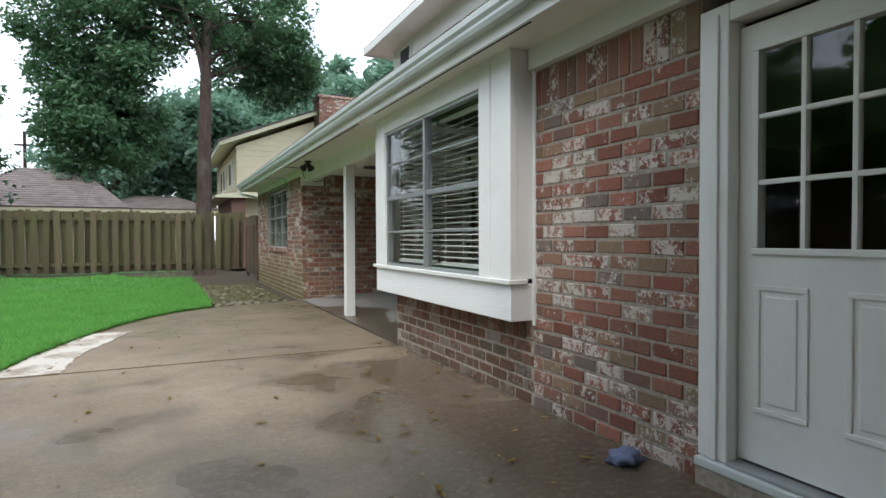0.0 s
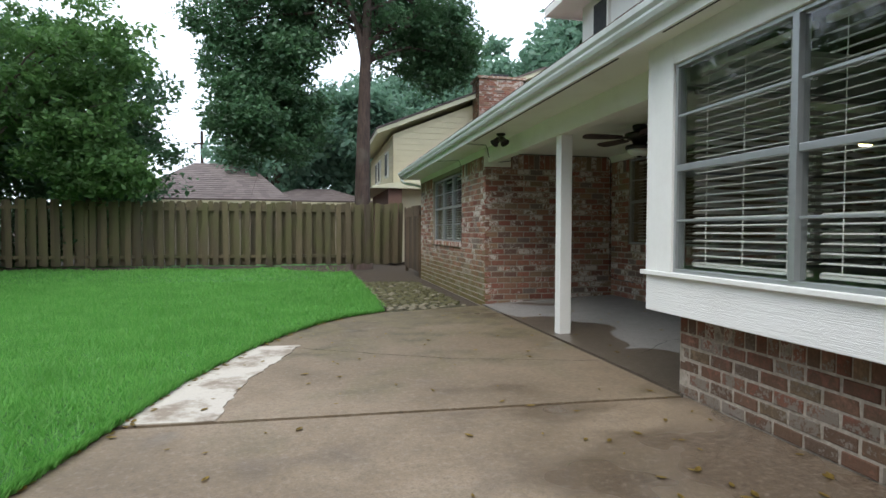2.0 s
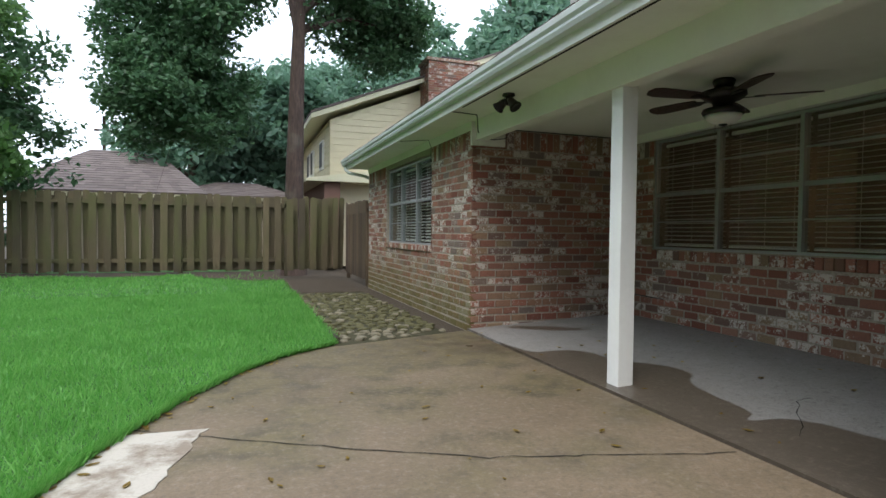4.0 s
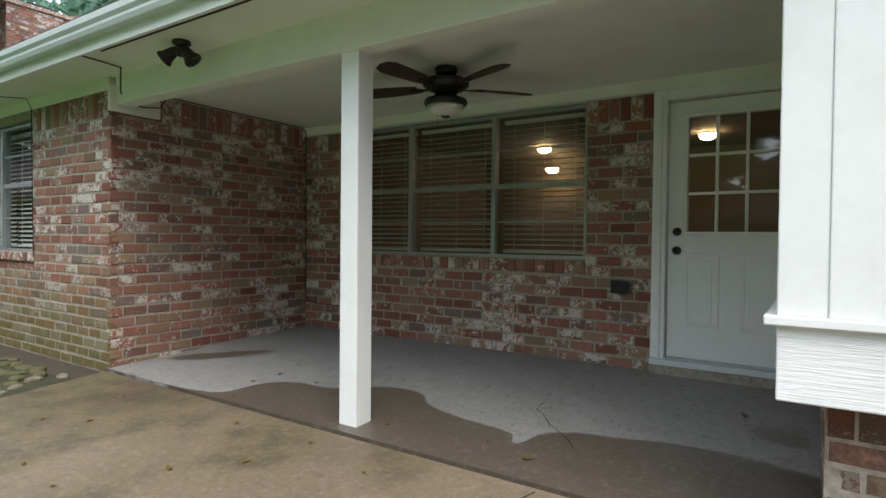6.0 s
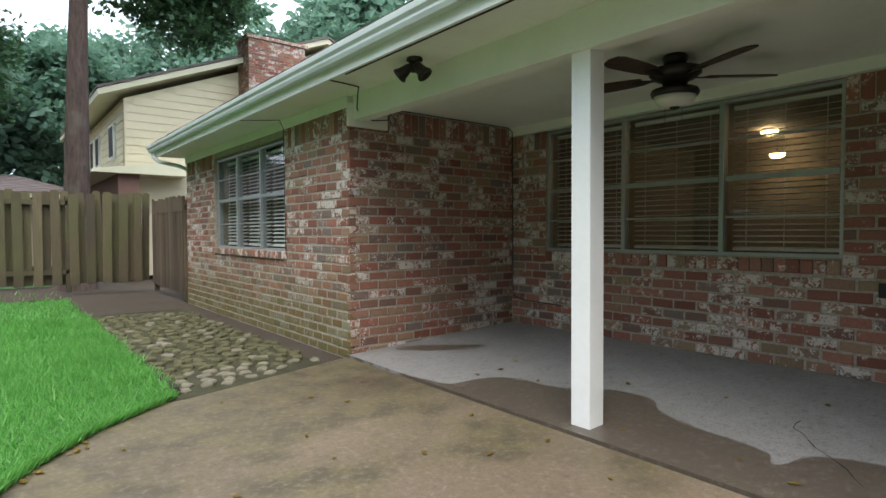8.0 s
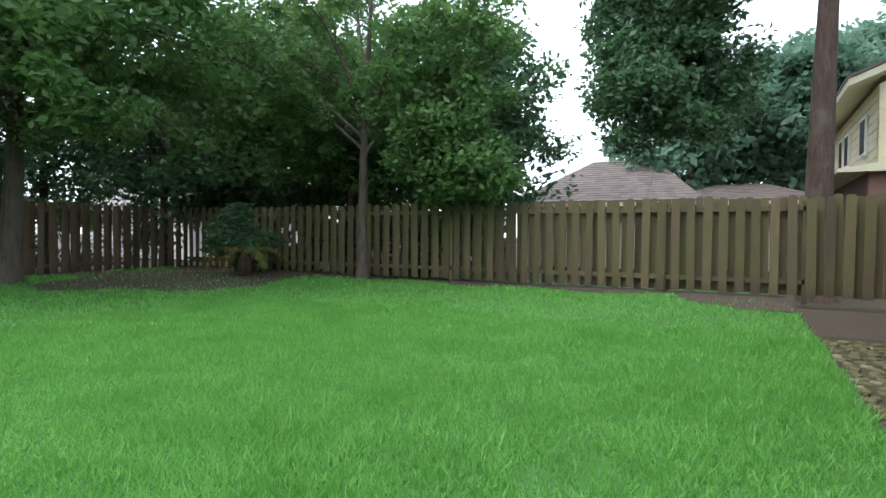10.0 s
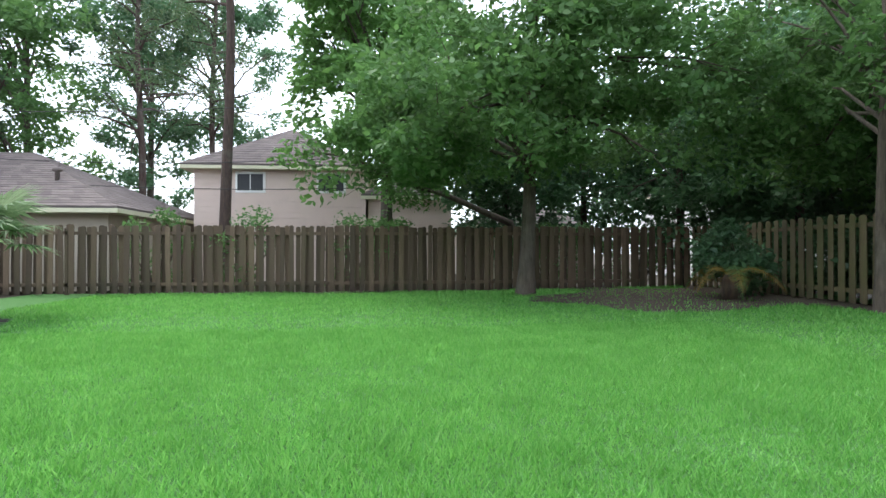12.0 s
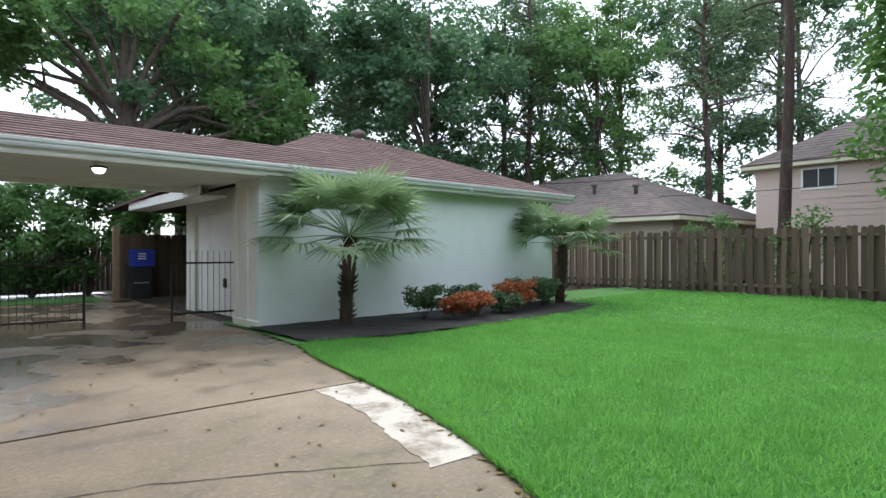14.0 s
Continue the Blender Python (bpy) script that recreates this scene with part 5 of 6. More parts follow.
bush("corner_shrub", "dark green bush in the fence corner", (-11.9, 19.0, GL(-11.9, 19.0)), 1.0, 1.75, 360, M_LEAF_DARK, 260, 0.14)

# ---- grass ----
def grass():
    n = 460000
    x = RNG.uniform(-15.9, 1.2, n)
    y = RNG.uniform(2.6, 20.1, n)
    near = RNG.random(n) < 0.62
    x = np.where(near, RNG.uniform(-8.0, 1.0, n), x)
    y = np.where(near, RNG.uniform(4.0, 15.5, n), y)
    ey = np.linspace(2, 20, 200)
    ex = np.interp(y, ey, [edge_x(v) for v in ey])
    ok = (x < ex + 0.012 + RNG.normal(0, 0.018, n)) & ~dirt_amount(x, y) & ~((x > -10.75) & (y < bed_edge(x)))
    ok |= (RNG.random(n) < 0.09) & dirt_amount(x, y) & (x < ex) & (y < 19.0)
    x, y = x[ok], y[ok]
    n = len(x)
    z = lawn_z(x, y) - 0.004
    patchy = 0.8 + 0.22 * np.sin(x * 1.3 + 2 * np.sin(y * 0.7)) * np.sin(y * 1.1) + 0.22 * np.sin(x * 7.1 + 3 * np.sin(y * 2.3)) * np.sin(y * 6.3 + 2 * np.sin(x * 1.9))
    h = (0.036 + 0.072 * RNG.random(n) ** 1.6) * patchy
    a = RNG.uniform(0, 2 * np.pi, n)
    ln = h * RNG.uniform(0.2, 1.0, n)
    b = RNG.uniform(0, 2 * np.pi, n)
    w = 0.0050 + 0.0055 * RNG.random(n) ** 2
    far = np.clip((np.hypot(x, y - 9) - 5) / 8, 0, 1)
    w = w * (1 + 1.6 * far)
    # longer blades lean out over the concrete along the edge
    k = np.arange(14000)
    yk = RNG.uniform(4.2, 11.3, len(k))
    x[k], y[k] = np.interp(yk, ey, [edge_x(v) for v in ey]) + RNG.normal(-0.005, 0.015, len(k)), yk
    z[k], h[k], b[k], ln[k] = -0.04, RNG.uniform(0.03, 0.07, len(k)), RNG.uniform(-0.9, 0.9, len(k)), RNG.uniform(0.015, 0.05, len(k))
    p = np.stack([x, y, z], -1)
    s = np.stack([np.cos(a), np.sin(a), 0 * a], -1) * w[:, None]
    tip = p + np.stack([np.cos(b) * ln, np.sin(b) * ln, h], -1)
    v = np.stack([p - s, p + s, tip], 1).reshape(-1, 3)
    ob = from_arrays("grass", v, np.arange(3 * n), 3, M_GRASS)
    return tagged(ob, "dense short bright green lawn grass", "grass", kind="stuff")
grass()

# ---- garage and breezeway ----
gar = thing("garage", "pale stucco garage with a hipped brown roof", "garage", kind="structure")
part("wall", bx(-10.5, -2.15, 1.8, 2.0, -0.1, 2.75), M_STUCCO, gar)
part("wall", bx(-10.5, -10.3, -7, 1.8, -0.1, 2.7), M_STUCCO, gar)
part("wall", bx(-2.75, -2.15, 0.95, 1.8, -0.1, 2.7), M_SOFFIT, gar, "cream painted return wall")
part("wall", bx(-2.75, -2.55, -3.2, -2.6, -0.1, 2.7), M_SOFFIT, gar)
part("wall", bx(-2.75, -2.55, -2.6, 0.95, 2.2, 2.7), M_SOFFIT, gar)
part("plinth", bx(-2.2, -2.10, 0.92, 2.03, -0.1, 0.10, bev=0.01), M_SOFFIT, gar)
part("corner_board", bx(-2.16, -2.12, 0.94, 1.08, 0.10, 2.5, bev=0.005), M_SOFFIT, gar)
part("corner_board", bx(-2.16, -2.12, 1.35, 1.55, 0.10, 2.5, bev=0.005), M_SOFFIT, gar)
gd = part("garage_door", bx(-2.68, -2.64, -2.6, 0.95, -0.06, 2.2), M_WHITE, gar, "white sectional garage door")
for i in range(4):
    for j in range(4):
        part("door_panel", bx(-2.642, -2.63, -2.5 + j * 0.86, -1.74 + j * 0.86, 0.05 + i * 0.54, 0.5 + i * 0.54, bev=0.008), M_WHITE, gd)
part("door_handle", bx(-2.63, -2.60, -0.9, -0.75, 0.55, 0.75, bev=0.01), M_DARK, gd, "black handle")
part("fascia", bx(-1.72, -1.66, -5.0, 0.35, 2.42, 2.62, bev=0.01), M_WHITE, gar)
part("soffit", bx(-2.2, -1.68, -5.0, 0.35, 2.42, 2.45), M_WHITE, gar)
ggut = part("gutter", gutter_profile(13.05), M_GUTTER, gar)
ggut.matrix_local = pose(-10.93, 2.347, 2.735, 0, 0, -90)
part("fascia", bx(-10.9, 2.14, 2.31, 2.345, 2.66, 2.85), M_WHITE, gar)
part("soffit", bx(-10.9, -2.16, 2.0, 2.33, 2.66, 2.68), M_SOFFIT, gar)
part("downspout_strap", bx(-7.0, -6.96, 2.34, 2.47, 2.70, 2.76), M_WHITE, gar)
tagged(mesh_ob("breezeway_ceiling", bx(-2.15, 2.2, -0.55, 2.33, 2.64, 2.68), M_SOFFIT), "cream painted breezeway ceiling", "ceiling", kind="structure")
tagged(mesh_ob("breezeway_beam", bx(-2.15, 2.2, -0.62, -0.5, 2.54, 2.72, bev=0.006), M_SOFFIT), "cream beam at the breezeway's far edge", "beam", kind="structure")
R1, R2 = (-5.6, -2.0, 4.55), (-7.2, -2.0, 4.55)
shingled("roof_garage_front", "brown shingle garage roof slope", [(-10.95, 2.42, 2.84), (-1.6, 2.42, 2.84), R1, R2], 22, M_SHINGLE)
shingled("roof_garage_east", "brown shingle garage roof slope", [(-1.6, 2.42, 2.84), (-1.6, -7.2, 2.6), R1, R1], 22, M_SHINGLE)
shingled("roof_garage_west", "brown shingle garage roof slope", [(-10.95, -7.2, 2.6), (-10.95, 2.42, 2.84), R2, R2], 22, M_SHINGLE)
shingled("roof_garage_back", "brown shingle garage roof slope", [(-1.6, -7.2, 2.6), (-10.95, -7.2, 2.6), R2, R1], 16, M_SHINGLE)
shingled("roof_breezeway_front", "brown shingle breezeway roof slope", [(-3.2, 2.42, 2.84), (2.4, 2.42, 2.84), (2.4, 0.9, 3.46), (-4.2, 0.9, 3.46)], 10, M_SHINGLE)
shingled("roof_breezeway_back", "brown shingle breezeway roof slope", [(2.4, -0.65, 2.84), (-3.2, -0.65, 2.84), (-4.2, 0.9, 3.46), (2.4, 0.9, 3.46)], 10, M_SHINGLE)
t = thing("roof_vent", "metal turbine vent on the garage roof", "vent", pose(-6.9, -2.1, 4.5))
part("cap", lathe(bmesh.new(), [(0.12, 0), (0.12, 0.12), (0.2, 0.16), (0.2, 0.26), (0.0, 0.34)], 16), M_SHINGLE_G, t)

lamp = thing("ceiling_lamp", "lit round ceiling lamp with a dark band", "lamp", pose(0.33, 2.12, 2.64))
part("base", lathe(bmesh.new(), [(0.07, -0.05), (0.075, 0.0)], 20), M_WHITE, lamp)
part("band", lathe(bmesh.new(), [(0.10, -0.085), (0.115, -0.075), (0.115, -0.06), (0.08, -0.05)], 20), M_DARK, lamp)
part("globe", lathe(bmesh.new(), [(0.0, -0.165), (0.05, -0.155), (0.085, -0.12), (0.095, -0.085)], 20), M_LAMPLENS, lamp)

def iron_gate(label, x0, x1, m):
    g = thing("iron_gate", label, "gate", m, group="iron gates")
    for x in (x0, x1):
        part("post", bx(x - 0.022, x + 0.022, -0.022, 0.022, 0.0, 1.22, bev=0.004), M_BLACK, g)
    for z in (0.14, 1.14):
        part("rail", bx(x0, x1, -0.015, 0.015, z, z + 0.035), M_BLACK, g)
    n = int((x1 - x0) / 0.105)
    for i in range(1, n):
        x = x0 + (x1 - x0) * i / n
        part("bar", tube(bmesh.new(), [(x, 0, 0.05), (x, 0, 1.40)], 0.006, 5), M_BLACK, g)
    return g
iron_gate("black iron gate leaf beside the garage", 0.0, 1.22, pose(-2.56, -0.05, ZD, 0, 0, -10.5))
iron_gate("black iron gate leaf beside the house", 0.12, 2.5, pose(0, -0.28, ZD, 0, 0, -6))

# beyond the gate
t = thing("privacy_fence", "dark brown wooden fence beyond the gate", "fence")
for i in range(80):
    part("picket", bx(-4.6 + i * 0.15, -4.46 + i * 0.15, -10.62, -10.6, 0, 1.85 + 0.02 * math.sin(i * 5)), M_FENCE_L, t)
for i in range(18):
    part("picket", bx(-4.6 + i * 0.16, -4.45 + i * 0.16, -6.62, -6.6, 0, 1.85), M_FENCE_L, t)
part("post", bx(-1.66, -1.50, -6.1, -5.94, 0, 2.05, bev=0.01), M_POSTWOOD, t, "tall square wooden post")
t = thing("wheelie_bin", "dark wheeled bin with a blue lid sign", "bin", pose(-2.2, -6.25, -0.045))
bm = bmesh.new()
box(bm, -0.28, 0.28, -0.3, 0.3, 0.05, 1.0, 0.03)
part("body", bm, M_BIN, t)
part("lid", bx(-0.31, 0.31, -0.33, 0.33, 1.0, 1.07, bev=0.02), M_BIN, t)
part("sign", bx(-0.33, 0.33, 0.335, 0.35, 0.98, 1.45), M_BLUE, t, "blue printed sign")
for zz in (1.32, 1.25, 1.18):
    part("print_line", bx(-0.1, 0.1, 0.352, 0.356, zz, zz + 0.03), M_WHITE, t)
part("handle", bx(-0.2, 0.2, 0.302, 0.33, 0.50, 0.53), M_ALU, t)
tagged(mesh_ob("side_lawn", bx(-1.4, 6, -8.2, -6.6, -0.1, 0.0), M_LAWN), "strip of grass beyond the gate", "lawn", kind="structure")

# ---- neighbouring houses ----
def siding(bm_parent, x0, x1, y0, y1, z0, z1, step, material, axis):
    """Lapped boards on one face; axis 'x': face runs along x at y0, outward -y; 'y': face along y at x1, outward +x; 'w': along y at x0, outward -x."""
    z = z0
    while z < z1 - 0.01:
        b = min(z + step, z1)
        bm = bmesh.new()
        if axis == 'x':
            v = [(x0, y0 - 0.03, z), (x1, y0 - 0.03, z), (x1, y0 - 0.008, b), (x0, y0 - 0.008, b), (x0, y0, z), (x1, y0, z)]
        elif axis == 'y':
            v = [(x1 + 0.03, y0, z), (x1 + 0.03, y1, z), (x1 + 0.008, y1, b), (x1 + 0.008, y0, b), (x1, y0, z), (x1, y1, z)]
        else:
            v = [(x0 - 0.03, y1, z), (x0 - 0.03, y0, z), (x0 - 0.008, y0, b), (x0 - 0.008, y1, b), (x0, y1, z), (x0, y0, z)]
        q = [bm.verts.new(p) for p in v]
        bm.faces.new(q[:4])
        bm.faces.new((q[1], q[0], q[4], q[5]))
        part("board", bm, material, bm_parent)
        z = b

# cream two-storey house behind the back fence
h = thing("cream_house", "cream sided two-storey house with a brick chimney", "house")
part("wall", bx(2.75, 14, 24.2, 33, 0, 4.8), M_CREAM, h)
bm = bmesh.new()
gpts = [(2.75, 4.8), (14.2, 4.8), (8.6, 7.15)]
fr = [bm.verts.new((x, 24.2, z)) for x, z in gpts]
bk = [bm.verts.new((x, 33, z)) for x, z in gpts]
bm.faces.new(fr)
bm.faces.new(bk[::-1])
for i in range(3):
    bm.faces.new((fr[i], bk[i], bk[(i + 1) % 3], fr[(i + 1) % 3]))
part("gable", bm, M_CREAM, h)
for i in range(24):
    z = 1.8 + i * 0.22
    xa = 2.75 if z < 4.58 else 2.75 + (z + 0.22 - 4.8) / 2.35 * 5.85
    xb = 14 if z < 4.58 else 14.2 - (z + 0.22 - 4.8) / 2.35 * 5.6
    if xb - xa > 0.3:
        siding(h, xa + 0.02, xb, 24.2, 0, z, z + 0.22, 0.22, M_CREAM, 'x')
siding(h, 2.75, 0, 24.2, 33, 1.8, 4.8, 0.22, M_CREAM, 'w')
for sx in (0, 1):
    a, b = ((2.1, 4.72), (8.6, 7.33)) if sx == 0 else ((15.0, 4.6), (8.6, 7.33))
    bm = bmesh.new()
    vs = [bm.verts.new((x, y, z)) for y in (23.75, 33.3) for x, z in ((a[0], a[1]), (b[0], b[1]), (b[0], b[1] + 0.16), (a[0], a[1] + 0.16))]
    for f in ((0, 1, 2, 3), (7, 6, 5, 4), (0, 4, 5, 1), (1, 5, 6, 2), (2, 6, 7, 3), (3, 7, 4, 0)):
        bm.faces.new([vs[i] for i in f])
    part("roof", bm, M_TRIMYEL, h)
    bm = bmesh.new()
    vs = [bm.verts.new((x, y, z)) for y in (23.7, 33.3) for x, z in ((a[0] - 0.02, a[1] + 0.165), (b[0], b[1] + 0.165), (b[0], b[1] + 0.23), (a[0] - 0.02, a[1] + 0.23))]
    for f in ((0, 1, 2, 3), (7, 6, 5, 4), (0, 4, 5, 1), (1, 5, 6, 2), (2, 6, 7, 3), (3, 7, 4, 0)):
        bm.faces.new([vs[i] for i in f])
    part("roofing", bm, M_SHINGLE_G, h)
ch = part("chimney", bx(5.85, 7.6, 23.35, 24.3, 2, 6.85), M_MORTAR, h, "red brick chimney")
V, F = [], []
for c in range(62):
    for i in range(9):
        x0 = 5.85 + i * 0.195 - (0.1 if c % 2 else 0)
        k, z0 = len(V), 2.0 + c * 0.078
        xa, xb = max(5.85, x0 + 0.005), min(7.6, x0 + 0.19)
        V += [(xa, 23.335, z0 + 0.005), (xb, 23.335, z0 + 0.005), (xb, 23.335, z0 + 0.07), (xa, 23.335, z0 + 0.07), (xa, 23.36, z0 + 0.005), (xb, 23.36, z0 + 0.005), (xb, 23.36, z0 + 0.07), (xa, 23.36, z0 + 0.07)]
        F += [(k, k + 1, k + 2, k + 3), (k, k + 4, k + 5, k + 1), (k + 3, k + 2, k + 6, k + 7), (k, k + 3, k + 7, k + 4), (k + 1, k + 5, k + 6, k + 2)]
    for i in range(5):
        k, z0 = len(V), 2.0 + c * 0.078
        ya, yb = 23.37 + i * 0.19, min(24.2, 23.55 + i * 0.19)
        V += [(5.835, ya, z0 + 0.005), (5.835, ya, z0 + 0.07), (5.835, yb, z0 + 0.07), (5.835, yb, z0 + 0.005)]
        F += [(k, k + 1, k + 2, k + 3)]
me = bpy.data.meshes.new("chimney_bricks")
me.from_pydata(V, [], F)
me.materials.append(M_BRICK_CLEAN)
cb = new("chimney_bricks", me)
cb.parent = ch
part("chimney_cap", bx(5.78, 7.68, 23.28, 24.35, 6.85, 6.95, bev=0.01), M_BRICK_CLEAN, h)
part("flue", bx(6.4, 7.1, 23.6, 24.1, 6.95, 7.12, bev=0.02), M_BLACK, h)
for y0, w in ((25.3, 0.8), (28.0, 0.7), (29.2, 0.7)):
    wdw = part("window", bx(2.66, 2.74, y0, y0 + w, 3.3, 4.3), M_WHITE, h)
    part("pane", bx(2.65, 2.665, y0 + 0.08, y0 + w - 0.08, 3.38, 4.22), M_BIN, wdw)
part("lower_roof", prism(bmesh.new(), [(1.9, 23.4), (4.2, 23.4), (4.2, 30), (1.9, 30)], 2.72, lambda x, y: 2.8 + 0.35 * (x - 1.9) / 2.3), M_TRIMYEL, h)
part("lower_wall", bx(2.5, 3.0, 23.6, 29.5, 0, 2.72), M_BRICK_CLEAN, h)

def hip_house(name, label, x0, x1, y0, y1, ze, zr, inset, wall_m, roof_m, rows, over=0.5, axis='x', trim=None):
    h = thing(name, label, "house")
    part("wall", bx(x0, x1, y0, y1, 0, ze), wall_m, h)
    a, b, c, d = (x0 - over, y0 - over), (x1 + over, y0 - over), (x1 + over, y1 + over), (x0 - over, y1 + over)
    if axis == 'x':
        ym = (y0 + y1) / 2
        r1, r2 = (x0 + inset, ym, zr), (x1 - inset, ym, zr)
        quads = [((*a, ze), (*b, ze), r2, r1), ((*b, ze), (*c, ze), r2, r2), ((*c, ze), (*d, ze), r1, r2), ((*d, ze), (*a, ze), r1, r1)]
    else:
        xm = (x0 + x1) / 2
        r1, r2 = (xm, y0 + inset, zr), (xm, y1 - inset, zr)
        quads = [((*a, ze), (*b, ze), r1, r1), ((*b, ze), (*c, ze), r2, r1), ((*c, ze), (*d, ze), r2, r2), ((*d, ze), (*a, ze), r1, r2)]
    for q in quads:
        shingled("roof", "", q, rows, roof_m, h)
    part("fascia", bx(a[0], c[0], a[1], c[1], ze - 0.2, ze - 0.05), trim or M_TRIMYEL, h)
    return h
hip_house("bungalow", "low house with a hipped grey-brown shingle roof", -7.9, -1.7, 30, 38, 2.55, 4.6, 1.8, M_TANWALL, M_SHINGLE_G, 18)
hip_house("bungalow", "low house wing with a shallow shingle roof", -2.5, 2.2, 31.5, 37, 2.6, 3.4, 1.5, M_TANWALL, M_SHINGLE_G, 10)
h3 = hip_house("tan_house", "tan house with a hipped grey shingle roof", -28, -18.2, -13, 1.6, 2.68, 5.2, 5.0, M_TANWALL, M_SHINGLE_G, 24, axis='y')
for (x, y, z) in ((-20.4, -3.2, 4.0), (-20.0, -0.9, 3.75)):
    part("roof_pipe", lathe(bmesh.new(), [(0.08, -0.3), (0.08, 0.3), (0.16, 0.32), (0.16, 0.42), (0.0, 0.46)], 10, (x, y, z)), M_SHINGLE_G, h3)
pk = hip_house("pink_house", "pink sided two-storey house with sliding windows", -33, -24, 2.4, 9.6, 4.95, 7.2, 3.2, M_PINK, M_SHINGLE_G, 16, 0.45)
siding(pk, 0, -24, 2.4, 9.6, 1.5, 4.75, 0.24, M_PINK, 'y')
for y0 in (4.1, 7.5):
    wdw = part("window", bx(-24.02, -23.94, y0, y0 + 1.25, 3.78, 4.68, bev=0.01), M_WHITE, pk)
    for k in (0, 1):
        part("pane", bx(-23.96, -23.925, y0 + 0.09 + k * 0.55, y0 + 0.60 + k * 0.55, 3.88, 4.58), M_BIN, wdw)
pk2 = hip_house("pink_wing", "lower pink sided wing of the house", -32, -24.2, 9.7, 13.4, 3.75, 5.0, 1.8, M_PINK, M_SHINGLE_G, 10, 0.3)
siding(pk2, 0, -24.2, 9.7, 13.4, 1.5, 3.6, 0.24, M_PINK, 'y')
hip_house("grey_wing", "low grey shingled annex beside the pink house", -32, -24.5, 14.5, 19.5, 2.5, 3.9, 2.0, M_TANWALL, M_SHINGLE_G, 10, 0.3)
wh = hip_house("white_house", "white sided house glimpsed through the trees", -30, -22, 25, 33, 4.2, 5.8, 3, M_PALEWALL, M_SHINGLE_G, 10, 0.4)
siding(wh, -30, -22, 25, 25, 1.5, 4.2, 0.26, M_PALEWALL, 'x')

# ---- power lines and poles ----
t = thing("power_line", "sagging black overhead service cables", "cable")
def sag(a, b, s, n=14):
    return [tuple(Vector(a).lerp(Vector(b), i / n) - Vector((0, 0, s * 4 * (i / n) * (1 - i / n)))) for i in range(n + 1)]
for a, b, s in (((-20.5, -14, 5.6), (-19.5, 13, 5.0), 0.9), ((-20.5, -14, 4.9), (-19.5, 13, 3.7), 0.7), ((-20.6, -14, 6.6), (-19.6, 15, 7.4), 0.8)):
    part("wire", tube(bmesh.new(), sag(a, b, s), 0.014, 5), M_RUBBER, t)
t = thing("utility_pole", "distant wooden utility pole", "pole", pose(-8.3, 48, 0))
part("shaft", tube(bmesh.new(), [(0, 0, 0), (0, 0, 8.5)], [0.14, 0.10], 8), M_BARK_PINE, t)
part("crossarm", bx(-0.6, 0.6, -0.05, 0.05, 7.5, 7.64), M_BARK_PINE, t)

# ---- porch things ----
t = thing("porch_post", "white painted square wooden porch post", "post", pose(2.66, 8.915, 0) @ pose(0, 0, 0, -0.4, 0.2, 0))
part("shaft", bx(0.0, 0.14, 0.0, 0.142, porch_z(2.66) - 0.004, 2.285, bev=0.006), M_WHITE, t)

fan = thing("ceiling_fan", "dark bronze ceiling fan with five wooden blades", "fan", pose(3.68, 8.96, 2.43) @ Matrix.Diagonal((1.04, 1.04, 0.92, 1)))
part("canopy", lathe(bmesh.new(), [(0.075, 0.0), (0.085, -0.02), (0.07, -0.07), (0.03, -0.085)], 24), M_DARK, fan)
part("motor", lathe(bmesh.new(), [(0.03, -0.08), (0.10, -0.09), (0.165, -0.11), (0.17, -0.15), (0.13, -0.185), (0.09, -0.20), (0.07, -0.25)], 28), M_DARK, fan)
part("light_ring", lathe(bmesh.new(), [(0.07, -0.25), (0.15, -0.265), (0.16, -0.29), (0.15, -0.315), (0.135, -0.32)], 28), M_DARK, fan)
part("light_bowl", lathe(bmesh.new(), [(0.138, -0.318), (0.125, -0.36), (0.08, -0.39), (0.03, -0.40)], 28), M_FROST, fan)
part("finial", lathe(bmesh.new(), [(0.035, -0.395), (0.03, -0.41), (0.0, -0.42)], 12), M_DARK, fan)
for k in range(5):
    m = pose(0, 0, -0.165, 0, 0, 31 + 72 * k) @ pose(0, 0, 0, 12)
    bm = bmesh.new()
    prof = [(0.22, 0.05), (0.30, 0.062), (0.45, 0.072), (0.60, 0.076), (0.66, 0.055), (0.68, 0.0)]
    poly = prof + [(x, -w) for x, w in prof[:-1][::-1]]
    prism(bm, poly, -0.005, 0.005)
    bl = part("blade", bm, M_FANWOOD, fan, "dark brown wooden blade")
    bl.matrix_local = m
    bm = bmesh.new()
    prism(bm, [(0.10, 0.018), (0.17, 0.014), (0.23, 0.04), (0.29, 0.02), (0.29, -0.02), (0.23, -0.04), (0.17, -0.014), (0.10, -0.018)], -0.012, -0.004)
    br = part("blade_arm", bm, M_DARK, fan)
    br.matrix_local = m
part("pull_chain", tube(bmesh.new(), [(0.06, -0.02, -0.31), (0.06, -0.02, -0.50)], 0.002, 4), M_DARK, fan)
part("pull_chain", tube(bmesh.new(), [(-0.02, 0.06, -0.31), (-0.02, 0.06, -0.55)], 0.002, 4), M_DARK, fan)

